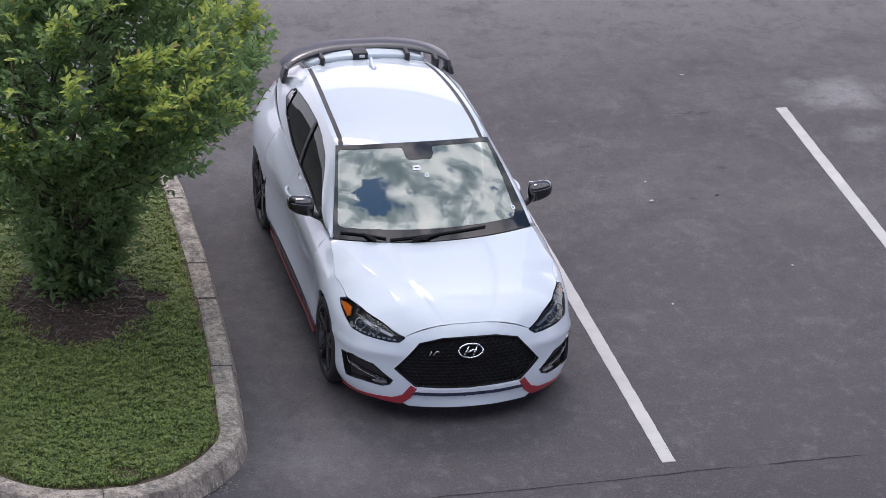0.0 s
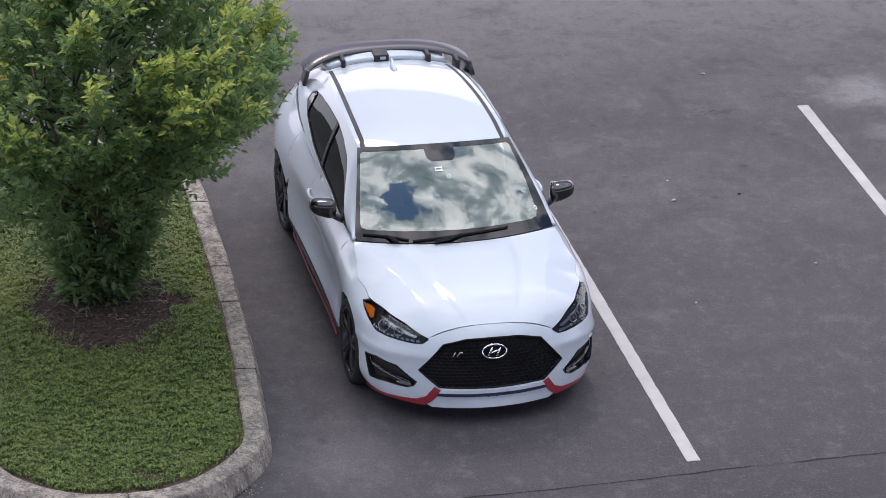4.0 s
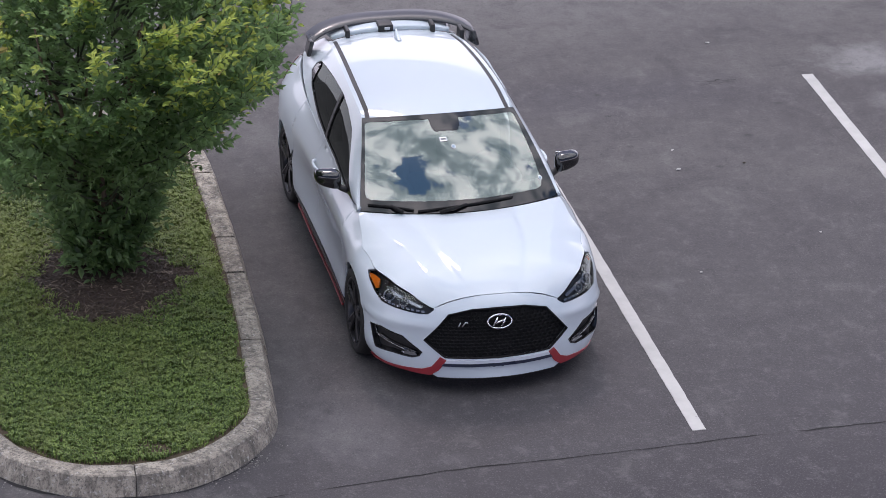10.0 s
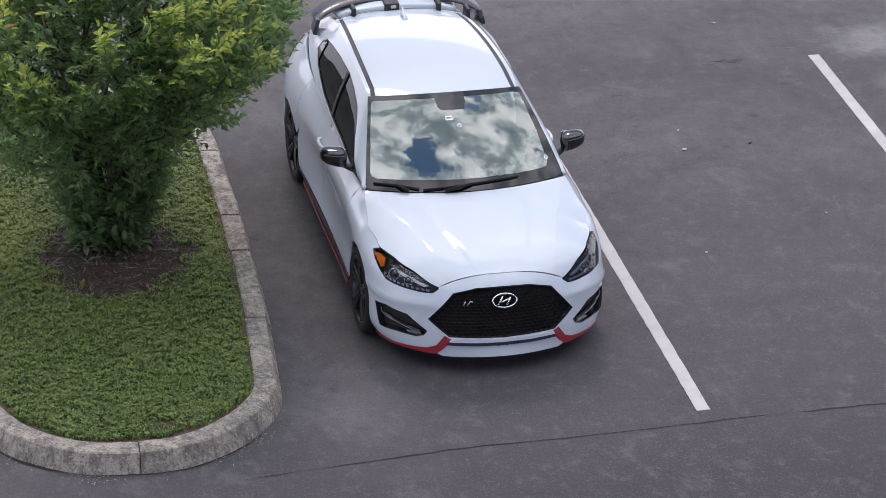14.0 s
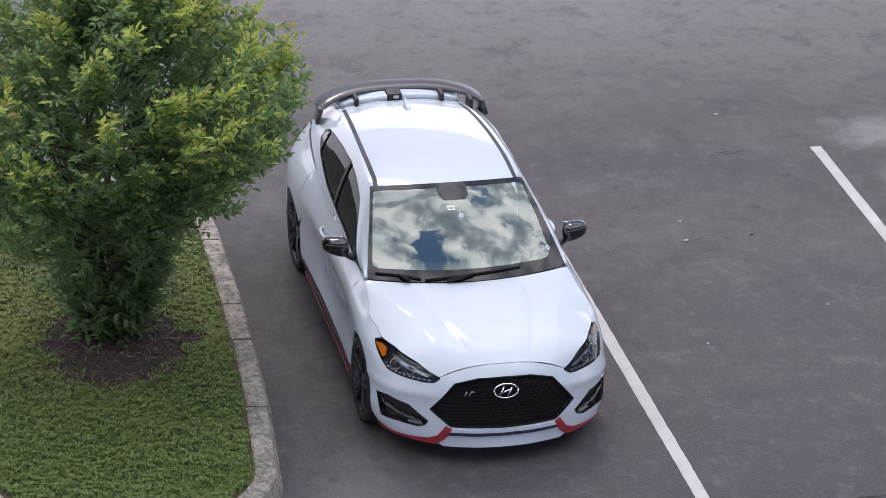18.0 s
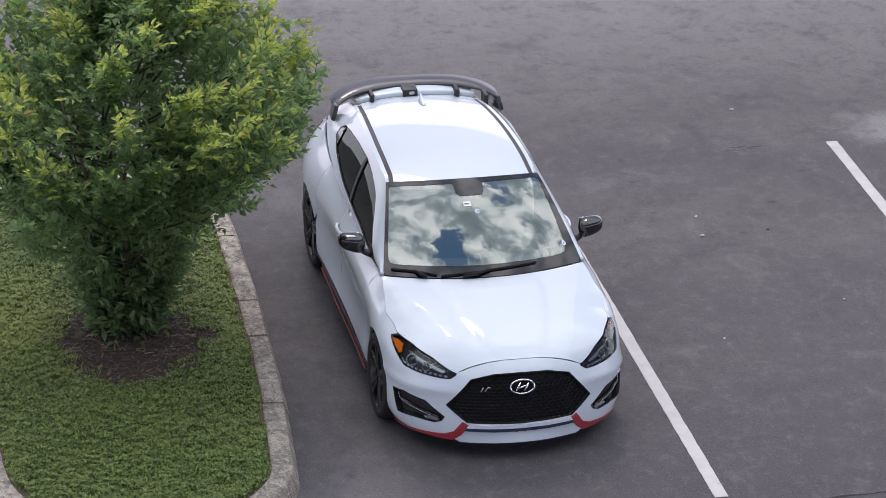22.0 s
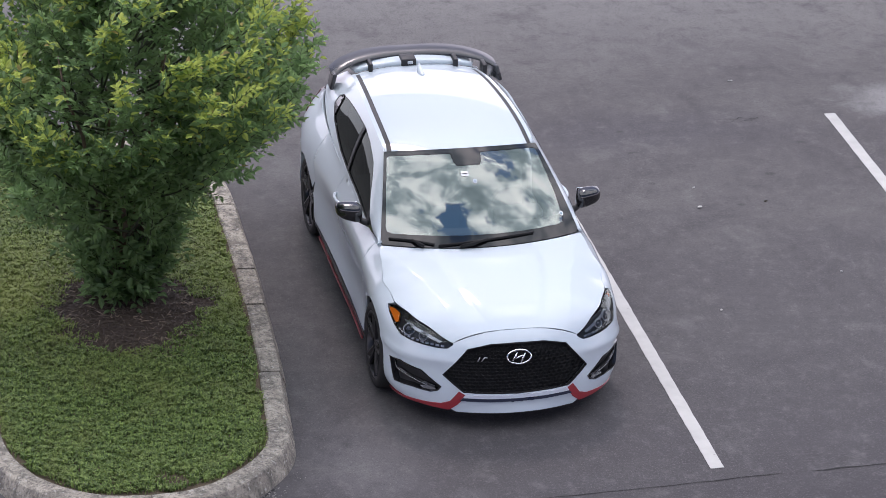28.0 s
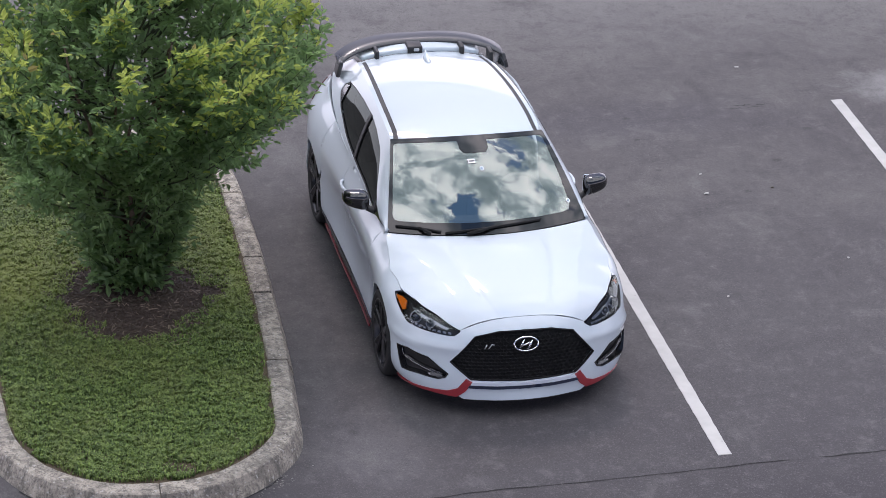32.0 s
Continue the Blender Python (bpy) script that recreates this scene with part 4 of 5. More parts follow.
def build_panels():
    top = [(u, z) for u, z in EDGE[:5]]
    right = top + LAMP[5:11] + [(1.06, .62), (uy(-1.58), .44), (uy(-1.58), .19), (uy(-1.75), .185), (.49, .180), (.44, .152)]
    outline = right + [(-u, z) for u, z in right[::-1][:-1]]
    vents = [[(s * u, z) for u, z in VENT] for s in (1, -1)]
    bumper = part("front_bumper", sheet(outline, skin(), (.035, .03), [GRILLE] + vents, .03), PAINT, car)
    gr = part("grille", grille_mesh(), MESH_BLACK, car, "black hexagonal mesh grille")
    part("grille_surround", rim_mesh(GRILLE, -.018, .009, .001), MESH_BLACK, gr)
    for s in (1, -1):
        blade = [(s * u, z) for u, z in BLADE]
        part("lip_blade", sheet(blade, skin(.006), (.03, .02), (), .02), RED, car, "red lower lip trim")
        v = part("air_vent", sheet([(s * u, z) for u, z in VENT], skin(-.045), (.04, .03), (), .01), BLACK, car, "black side air intake")
        part("vent_surround", rim_mesh([(s * u, z) for u, z in VENT], -.045, .012, .003), BLACK_GLOSS, v)
        slat = [(s * u, z) for u, z in ((.96, .375), (.93, .392), (.74, .365), (.60, .335), (.62, .318), (.76, .342))]
        part("vent_blade", sheet(slat, skin(-.018), (.04, .03), (), .022), BLACK_GLOSS, v)
        # Silver tube in place of the highlight along the vent blade's top edge.
        part("vent_trim", tube(bmesh.new(), [Vector(skin(-.012)(s * u, z)) for u, z in ((.985, .435), (.955, .392), (.93, .380), (.84, .368), (.74, .350), (.66, .332))], [.0015, .002, .002, .002, .003, .004], 6), LAMP_GREY, v, "thin silver line for the highlight on the vent blade's edge")
        fog = [(s * u, z) for u, z in ((.595, .316), (.63, .302), (.70, .305), (.72, .318), (.68, .330), (.62, .330))]
        part("fog_lamp", sheet(fog, skin(-.010), (.02, .015), (), .02), LAMP_GREY, v, "small silver fog lamp")
    strip = [(-.392, .278), (-.2, .271), (0, .267), (.2, .271), (.392, .278), (.376, .303), (.2, .296), (0, .292), (-.2, .296), (-.376, .303)]
    part("lip_strip", sheet(strip, skin(.016), (.012, .008), (), .02), SILVER_PAINT, car, "silver lower grille strip")
    groove = [(-.415, .252), (-.2, .243), (0, .240), (.2, .243), (.415, .252), (.393, .275), (.2, .268), (0, .264), (-.2, .268), (-.393, .275)]
    part("lip_groove", sheet(groove, skin(.012), (.012, .008), (), .012), NAVY, car, "dark blue line in the lower lip")
    bonnet = part("bonnet", grid_mesh(lambda s, t: bonnet_at(s * .9985, .0005 + t * .9945), 180, 64, -1, 1, 0, 1, .02), PAINT, car)
    for s in (1, -1):
        build_side(s)
    rear = [(-uy(1.62), .55), (-uy(1.73), .30), (-uy(1.73), .17), (-U_MAX + .01, .17), (-U_MAX + .01, 1.0), (-uy(1.95), 1.0), (-uy(1.75), .8)]
    for s in (1, -1):
        part("rear_bumper", sheet([(-s * u, z) for u, z in rear], skin(), (.06, .05), (), .03), PAINT, car)


def rim_mesh(ring, depth, lip, proud):
    """A turned-in border round an opening of the skin."""
    pts = resampled(list(ring), .03)
    cx, cz = np.mean(pts, 0)
    bm, out, rows = bmesh.new(), skin(proud), []
    deep = skin(depth)
    for u, z in pts:
        d = math.hypot(u - cx, z - cz)
        f = 1 - lip / d
        rows.append([bm.verts.new(out(u, z)), bm.verts.new(out(cx + (u - cx) * f, cz + (z - cz) * f)), bm.verts.new(deep(cx + (u - cx) * f, cz + (z - cz) * f)), bm.verts.new(deep(u, z))])
    for a, b in zip(rows, rows[1:] + rows[:1]):
        for k in range(4):
            bm.faces.new((a[k], b[k], b[(k + 1) % 4], a[(k + 1) % 4]))
    bmesh.ops.recalc_face_normals(bm, faces=bm.faces)
    sharpen(bm, 30)
    return bm


def grille_mesh():
    """A backing plate with rows of raised hexagon cells."""
    bm = sheet(GRILLE, skin(-.03), (.05, .04), (), .012)
    poly = [(u * .97, .47 + (z - .47) * .95) for u, z in GRILLE]
    deep, front = skin(-.029), skin(-.017)
    for row in range(15):
        for col in range(-14, 15):
            u, z = (col + .5 * (row % 2)) * .042, .30 + row * .0265
            if not inside([(u, z)], poly)[0]:
                continue
            ring = [(u + .0215 * math.cos(a) * 1.0, z + .0175 * math.sin(a)) for a in (math.pi / 6 + k * math.pi / 3 for k in range(6))]
            hole = [(u + (p - u) * .80, z + (q - z) * .80) for p, q in ring]
            o, i, d = [bm.verts.new(front(*p)) for p in ring], [bm.verts.new(front(*p)) for p in hole], [bm.verts.new(deep(*p)) for p in hole]
            for k in range(6):
                j = (k + 1) % 6
                bm.faces.new((o[k], o[j], i[j], i[k])), bm.faces.new((i[k], i[j], d[j], d[k]))
    return bm


SILL = .262


def build_side(s):
    def on(points):
        return [(s * u, z) for u, z in points]
    f0, f1 = uy(ARCH_F - ARCH_RAD), uy(ARCH_F + ARCH_RAD)
    arch_f = round_hole(ARCH_F, ARCH_Z, ARCH_RAD, .2)
    arch_r = round_hole(ARCH_R, ARCH_Z, ARCH_RAD + .005, .2)
    door0, door1 = uy(-.745), uy(.335)
    belt = [(y, table(BELT, 2, y)) for y in (-.60, -.3, 0, .3, .6, .9, 1.2, 1.5, 1.75)]
    fender = [(1.06, .62), (1.05, .683), (1.13, .716), (1.237, .761), (1.19, .782)] + [(u + .001, z - .001) for u, z in EDGE[10:]] + [(uy(-.74), .93), (door0 - .03, .82), (door0, .60), (door0 - .012, SILL), (f1 + .005, .18)] + [(f1, .25)] + arch_f[::-1] + [(f0, .25), (f0, .42)]
    part("front_fender", sheet(on(fender), skin(), (.04, .035), (), .025), PAINT, car)
    gap = .004
    d0 = [(door0 + gap, .60), (door0 - .03 + gap, .82), (uy(-.74) + gap, .93), *[(uy(y), z) for y, z in belt if y < .32], (door1, table(BELT, 2, .335)), (door1, .55), (door1 + .01, SILL), (door0 - .008, SILL)]
    d = part("door", sheet(on(d0), skin(), (.05, .035), (), .03), PAINT, car, "passenger door" if s < 0 else "driver's door")
    hx, hy, hz = wrap(uy(.20), .835 if s < 0 else .78)
    part("handle", handle_mesh(s, hx, hy, hz), PAINT, d)
    if s < 0:
        r1 = [(door1 + gap, .55), (door1 + gap, table(BELT, 2, .335)), *[(uy(y), z) for y, z in belt if .4 < y < 1.0], (uy(1.02), table(BELT, 2, 1.02)), (uy(1.06), .82), (uy(1.0), .62)] \
            + [p for p in arch_r if p[0] < uy(1.09)][::-1] + [(uy(1.035), SILL), (door1 + .014, SILL)]
        part("rear_door", sheet(on(r1), skin(), (.05, .035), (), .03), PAINT, car)
        q0 = [(uy(1.02) + gap, table(BELT, 2, 1.02)), (uy(1.06) + gap, .82), (uy(1.0) + gap, .62)] + [p for p in arch_r if p[0] > uy(1.09)]
    else:
        q0 = [(door1 + gap, table(BELT, 2, .335)), (door1 + gap, .55), (door1 + .014, SILL), (uy(1.035), SILL)] + arch_r
    q = q0 + [(uy(1.745), .34), (uy(1.735), .56), (uy(1.78), .80), (uy(1.9), .93), (uy(1.92), 1.06), (uy(1.75), 1.09), (uy(1.5), 1.068), (uy(1.2), 1.036)]
    part("rear_quarter", sheet(on(q), skin(), (.05, .04), (), .025), PAINT, car)
    skirt = [(uy(-.90), .135), (uy(1.04), .135), (uy(1.04), .255), (uy(-.90), .255)]
    sk = part("side_skirt", sheet(on(skirt), skin(.004), (.06, .015), (), .04), BLACK_GLOSS, car, "black side skirt with a red stripe")
    stripe = [(uy(-.82), .158), (uy(.90), .164), (uy(.94), .180), (uy(-.82), .172)]
    part("skirt_stripe", sheet(on(stripe), lambda u, z: skin(.014 + .5 * max(0, .182 - z))(u, z), (.06, .015), (), .012), RED, sk, "glossy red ledge along the skirt")
    # glasshouse
    frame_line = [(y, 0) for y in np.linspace(-.83, 1.80, 24)] + [(y, 1) for y in np.linspace(1.80, -.83, 24)]
    window = [(-.62, .10), (-.45, .42), (-.25, .60), (-.05, .72), (.2, .81), (.45, .845), (.8, .80), (1.1, .73), (1.29, .66), (1.345, .52), (1.325, .33), (1.12, .20), (.66, .085), (.2, .05), (-.3, .05), (-.60, .05)]
    part("window_surround", sheet(frame_line, mirrored(cabin, s), (.05, .06), [window], .022, (0, .3, 1.0)), PAINT, car)

    def lining(y, t):
        x, yy, z = cabin(y, t)
        return (s * (x - .035), yy, z - .012)
    part("pillar_lining", sheet(frame_line, lining, (.06, .08), [[(max(-.12, .36 + (y - .36) * .90), .45 + (t - .45) * .84) for y, t in window if y > -.3]], 0, (0, .3, 1.0)), DARK, car)

    def pane(y, t, d=.008):
        x, yy, z = cabin(y, t)
        return (s * (x - d), yy, z - .3 * d)
    seal = [(y + .012 * (1 if y < .2 else -1), .45 + (t - .45) * .94) for y, t in window]
    part("window_seal", sheet(window, lambda y, t: pane(y, t, .004), (.04, .05), [seal], .008, (0, .3, 1.0)), BLACK, car)
    fr = [(-.62, .10), (-.45, .42), (-.25, .60), (-.05, .72), (.2, .81), (.45, .845), (.30, .05), (.2, .05), (-.3, .05), (-.60, .05)]
    re = [(.34, .06), (.50, .84), (.8, .80), (1.1, .73), (1.29, .66), (1.345, .52), (1.325, .33), (1.12, .20), (.66, .085)]
    for ring in (fr, re):
        ob = part("side_window", sheet(ring, lambda y, t: pane(y, t, .014), (.04, .05), (), 0, (0, .3, 1.0)), TINTED, car, "dark tinted side window")
        ob.visible_shadow = False
    part("window_divider", sheet([(.30, .055), (.35, .06), (.505, .835), (.455, .84)], lambda y, t: pane(y, t, .004), (.02, .04), (), .012, (0, .3, 1.0)), BLACK, car)
    louvre = [(1.16, .24), (1.315, .345), (1.335, .50), (1.285, .63), (1.24, .60)]
    part("quarter_trim", sheet(louvre, lambda y, t: pane(y, t, .005), (.04, .05), (), .008, (0, .3, 1.0)), BLACK_GLOSS, car)


def handle_mesh(s, x, y, z):
    bm = bmesh.new()
    pts = [(-.115, -.006, 0), (-.095, .020, .004), (-.04, .034, .004), (.04, .034, .002), (.095, .020, 0), (.115, -.006, -.002)]
    path = [Vector((s * (x + b), y + a, z + c)) for a, b, c in pts]
    tube(bm, path, [.012, .014, .013, .013, .014, .012], 10)
    return bm


def build_glass():
    border = [(-1, 0), (1, 0), (1, 1), (-1, 1)]
    clear = [(-.960, .17), (-.945, .130), (-.90, .112), (.80, .112), (.865, .125), (.895, .17), (.928, .5), (.955, .92), (.93, .945), (.21, .945), (.195, .85), (.155, .805), (-.12, .805), (-.16, .85), (-.175, .945), (-.94, .945), (-.965, .92), (-.965, .5)]
    ws = part("windscreen", grid_mesh(glass, 48, 32, -.985, .985, .03, .985), WINDSCREEN, car, "windscreen mirroring bright clouds and blue sky")
    ws.visible_shadow = False
    part("frit_band", sheet(border, lambda s, t: tuple(Vector(glass(s, t)) + Vector((0, -.46, .89)) * .002), (.06, .06), [resampled(clear, .05)], 0, (0, .3, .9)), FRIT, ws, "black printed border of the windscreen")

    def sticker(name, s0, t0, w, h, material, label, n=4, z=.004):
        ring = [(s0 + w * c, t0 + h * d) for c, d in ((-1, -1), (1, -1), (1, 1), (-1, 1))] if n == 4 else [(s0 + w * math.cos(a), t0 + h * math.sin(a)) for a in (2 * math.pi * k / n for k in range(n))]
        part(name, sheet(ring, lambda s, t: tuple(Vector(glass(s, t)) + Vector((0, -.46, .89)) * z), (.05, .05), (), .002, (0, .3, .9)), material, ws, label)
    white = plain("sticker_white", (.75, .78, .78), .5)
    blue = plain("sticker_blue", (.20, .30, .36), .5)
    sticker("permit_sticker", -.055, .715, .044, .024, white, "white rectangular permit sticker")
    sticker("permit_bars", -.055, .715, .030, .006, DARK, "", z=.0055)
    sticker("toll_tag", .045, .632, .026, .023, white, "pale round toll sticker", 20, .003)
    sticker("toll_tag_ring", .045, .632, .018, .016, blue, "", 18, .0045)
    sticker("inspection_sticker", .893, .205, .021, .024, white, "pale round inspection sticker", 18)
    sticker("inspection_mark", .893, .205, .011, .013, blue, "", 14, .0055)
    # wipers at rest on the lower glass
    for (s0, t0), (s1, t1), (s2, t2) in (((-.60, -.005), (-.93, .055), (-.50, .022)), ((-.25, -.005), (-.46, .012), (.52, .075))):
        bm = bmesh.new()

        def lift(s, t, h):
            return Vector(glass(s, t)) + Vector((0, -.46, .89)) * h
        blade = [lift(s1 + (s2 - s1) * k / 8, t1 + (t2 - t1) * k / 8 + .010 * math.sin(math.pi * k / 8), .012) for k in range(9)]
        tube(bm, blade, .0095, 6)
        arm = [lift(s0, t0, .02), lift(s0 + ((s1 + s2) / 2 - s0) * .5, t0 + ((t1 + t2) / 2 - t0) * .6 - .006, .030), lift((s1 + s2) / 2, (t1 + t2) / 2 + .01, .022)]
        w = part("wiper", tube(bmesh.new(), arm, [.015, .012, .010], 6), MESH_BLACK, car, "black wiper arm and blade")
        part("wiper_blade", bm, MESH_BLACK, w)
    cowl = [(-.97, -.012), (.97, -.012), (.97, .03), (-.97, .03)]
    part("cowl", sheet(cowl, lambda s, t: (glass(s, 0)[0], glass(s, 0)[1] - .02 + t * .6, glass(s, 0)[2] - .012 + t * .1), (.08, .02), (), .01, (0, 0, .4)), BLACK, car, "black scuttle panel under the windscreen")


ROOF_END = 1.60


def build_roof():
    part("roof", sheet([(s, -.15) for s in np.linspace(-.885, .885, 20)] + [(s, ROOF_END) for s in np.linspace(.885, -.885, 20)], roof, (.1, .08), (), .02, (0, .5, .6)), PAINT, car)
    for s in (1, -1):
        band = [(s * a, y) for a, y in ((.885, -.15), (.945, -.15), (.945, ROOF_END), (.885, ROOF_END))]
        part("roof_moulding", sheet(band, lambda a, y: tuple(Vector(roof(a, y)) + Vector((0, 0, -.004))), (.03, .08), (), .012, (0, .5, .6)), DARK, car, "dark grey roof ditch moulding")
        rail = [(s * a, y) for a, y in ((.945, -.15), (1.0, -.15), (1.0, ROOF_END), (.945, ROOF_END))]
        part("roof_rail", sheet(rail, roof, (.03, .08), (), .012, (0, .5, .6)), PAINT, car)
    # fin aerial
    bm, rows = bmesh.new(), []
    base = roof(0, 1.36)
    for k, (y, h, w) in enumerate(((-.09, .002, .010), (-.06, .012, .022), (-.01, .032, .026), (.04, .056, .022), (.068, .066, .013), (.085, .05, .012), (.095, .0, .014))):
        rows.append([bm.verts.new((sx * w * (.25 if zz else 1), base[1] + y, roof(0, base[1] + y)[2] + zz * h)) for sx, zz in ((-1, 0), (-1, 1), (1, 1), (1, 0))])
    for a, b in zip(rows, rows[1:]):
        for k in range(4):
            bm.faces.new((a[k], b[k], b[(k + 1) % 4], a[(k + 1) % 4]))
    bm.faces.new(rows[0]), bm.faces.new(rows[-1][::-1])
    bmesh.ops.recalc_face_normals(bm, faces=bm.faces)
    part("fin_aerial", bm, PAINT, car)


def wing_at(s, c):
    """The roof wing: s from -1 to 1 across, c from 0 at its front edge to 1 at its rear edge."""
    a = abs(s)
    x = .675 * s
    y = 1.715 - .19 * a ** 2.6 + c * (.170 + .03 * a)
    z = 1.358 - .054 * a ** 2.8 - .030 * a ** 10 + .014 * c
    return (x, y, z)


def build_rear():
    # hatch: upper lip, glass, panel
    def hatch(s, t):
        w = .50 + .16 * t
        y = 1.605 + .33 * t + .12 * min(1, t * 2) - .05 * s * s * (1 - t)
        return (w * s, y, 1.318 - .045 * s * s - .36 * t)

    def lip_at(s, t):
        x, y, z = roof(s * .93, ROOF_END)
        return (x * (1 + .10 * t), y + .006 + .20 * t, z + .004 + .012 * t - .02 * abs(s) ** 4 * t)
    part("hatch_lip", grid_mesh(lip_at, 24, 6, -1, 1, 0, 1, .03, True), PAINT, car)
    part("hatch_glass", grid_mesh(hatch, 14, 10, -.9, .9, .1, .62), TINTED, car)
    part("hatch_panel", grid_mesh(lambda s, t: Vector(hatch(s, t)) + Vector((0, -.012, -.006)), 16, 12, -1, 1, .02, 1, .015, True), PAINT, car)
    wing = bmesh.new()
    section = ((0, .0), (.06, .010), (.35, .016), (.75, .012), (1, .006), (1, -.004), (.6, -.014), (.2, -.014), (0, -.008))
    rows = []
    for s in np.linspace(-1, 1, 41):
        rows.append([wing.verts.new((Vector(wing_at(s, c)) + Vector((0, 0, h)))) for c, h in section])
    for a, b in zip(rows, rows[1:]):
        for k in range(len(section)):
            wing.faces.new((a[k], b[k], b[(k + 1) % len(section)], a[(k + 1) % len(section)]))
    wing.faces.new(rows[0]), wing.faces.new(rows[-1][::-1])
    bmesh.ops.recalc_face_normals(wing, faces=wing.faces)
    sharpen(wing, 50)
    sp = part("roof_wing", wing, WING, car, "gloss black roof wing on struts")
    for x, w in ((-.36, .03), (-.045, .12), (.335, .035), (.555, .035)):
        bm = bmesh.new()
        zb, zt = roof(x / .53, ROOF_END)[2], wing_at(x / .675, .3)[2]
        box(bm, (w, .13, zt - zb + .03), (x, 1.655 - .19 * abs(x / .675) ** 2.5, (zb + zt) / 2 - .005), bevel=.008)
        part("wing_strut", bm, BLACK, sp)
    part("brake_lamp", box(bmesh.new(), (.045, .012, .026), (-.035, 1.587, 1.345), bevel=.006), SATIN, sp)
    for s in (1, -1):
        bm = bmesh.new()
        box(bm, (.034, .24, .13), (s * .662, 1.615, 1.228), Euler((radians(-10), radians(-14 * s), radians(9 * s))).to_matrix(), .010)
        part("wing_end_plate", bm, WING, sp)
        ring = [(s * u, z) for u, z in ((uy(1.80), .88), (uy(1.90), 1.04), (uy(2.04), 1.03), (uy(2.09), .90), (uy(1.98), .85))]
        part("tail_lamp", sheet(ring, skin(.008), (.05, .04), (), .02), plain("tail_lamp_red", (.09, .012, .014), .15, coat=1.0), car, "dark red tail lamp")


def build_lamps():
    for s in (1, -1):
        ring = [(s * u, z) for u, z in LAMP]
        lamp = part("headlamp", sheet(ring, skin(-.040), (.04, .03), (), .01), BLACK, car, "dark headlamp with an amber corner")
        part("lamp_bezel", rim_mesh(ring, -.040, .004, -.001), BLACK_GLOSS, lamp)
        amber = [(s * u, z) for u, z in ((1.222, .755), (1.15, .764), (1.08, .758), (1.035, .712), (1.06, .697), (1.13, .724))]
        # This lamp alone: silver stands in for the sky's glint, amber is cut short.
        if s > 0:
            part("lamp_chrome", sheet([(u, z) for u, z in ((1.16, .758), (1.08, .754), (.99, .735), (.97, .70), (1.04, .697), (1.12, .728))], skin(-.016), (.04, .02), (), .015), SATIN, lamp, "silver patch in place of the sky's glint on the lens")
            amber = [(1.222, .755), (1.17, .762), (1.15, .744), (1.16, .734)]
        part("amber_reflector", sheet(amber, skin(-.014), (.04, .02), (), .015), AMBER, lamp, "amber side reflector")
        for u, z, r in ((.90, .705, .036), (.745, .690, .028)):
            p = Vector(skin(-.03, 1)(u, z))
            bm = bmesh.new()
            lathe(bm, [(r * 1.25, -.004), (r * 1.25, .016), (r, .02), (r, .004), (0, -.002)], 24, "Z")
            m = Matrix.Translation((s * p.x, p.y, p.z)) @ Vector((s * .35, -.85, .38)).to_track_quat("Z", "Y").to_matrix().to_4x4()
            bmesh.ops.transform(bm, matrix=m, verts=bm.verts)
            part("lamp_ring", bm, LAMP_GREY, lamp)
            bm = bmesh.new()
            bmesh.ops.create_uvsphere(bm, u_segments=18, v_segments=10, radius=r * .92, matrix=m)
            part("projector", bm, plain("projector_glass", (.03, .032, .036), .05, coat=1.0), lamp)
        # row of small daytime running lights
        for k in range(11):
            u = .57 + k * .042
            z = float(np.interp(u, (.53, .82, .95, 1.02), (.643, .655, .664, .684)))
            cell = [(s * (u + a), z + b) for a, b in ((-.014, -.006), (.014, -.005), (.016, .009), (-.012, .008))]
            part("running_light", sheet(cell, skin(-.016), (.03, .03), (), .012), LAMP_GREY, lamp)
        shelf = [(s * u, z) for u, z in ((.58, .676), (.72, .712), (.94, .748), (1.0, .742), (.93, .728), (.74, .698), (.60, .664))]
        part("lamp_trim", sheet(shelf, skin(-.020), (.04, .03), (), .015), LAMP_GREY, lamp)
        ob = part("lens", sheet(ring, skin(.003), (.04, .03), (), 0), LENS, lamp, "clear lamp lens")
        ob.visible_shadow = False


def build_mirrors():
    for s in (1, -1):
        bm = bmesh.new()
        bmesh.ops.create_uvsphere(bm, u_segments=28, v_segments=18, radius=1)
        for v in bm.verts:
            x, y, z = v.co
            flat = math.copysign(abs(x) ** .66, x), math.copysign(abs(y) ** .70, y), math.copysign(abs(z) ** .60, z)
            taper = 1 - .22 * flat[0]
            v.co = (s * (.922 + .098 * flat[0]), -.43 + .075 * flat[1] * (1.15 if y < 0 else .55) + .02 * flat[0], 1.030 + .068 * flat[2] * taper + .014 * flat[0])
        bmesh.ops.recalc_face_normals(bm, faces=bm.faces)
        m = part("wing_mirror", bm, BLACK_GLOSS, car, "gloss black wing mirror")
        arm = [(s * .775, -.50, .945), (s * .82, -.475, .955), (s * .885, -.44, .985)]
        part("mirror_arm", tube(bmesh.new(), arm, [.03, .024, .026], 10), BLACK, m)
        part("mirror_glass", box(bmesh.new(), (.15, .006, .09), (s * .922, -.378, 1.03), bevel=.003), CHROME, m)
        sail = [(-.72, .02), (-.50, .02), (-.44, .36), (-.56, .30)]
        part("mirror_sail", sheet(sail, lambda y, t: tuple(Vector(mirrored(cabin, s)(y, t)) + Vector((s * .004, 0, 0))), (.06, .1), (), .012, (0, .3, 1.0)), BLACK_GLOSS, m)


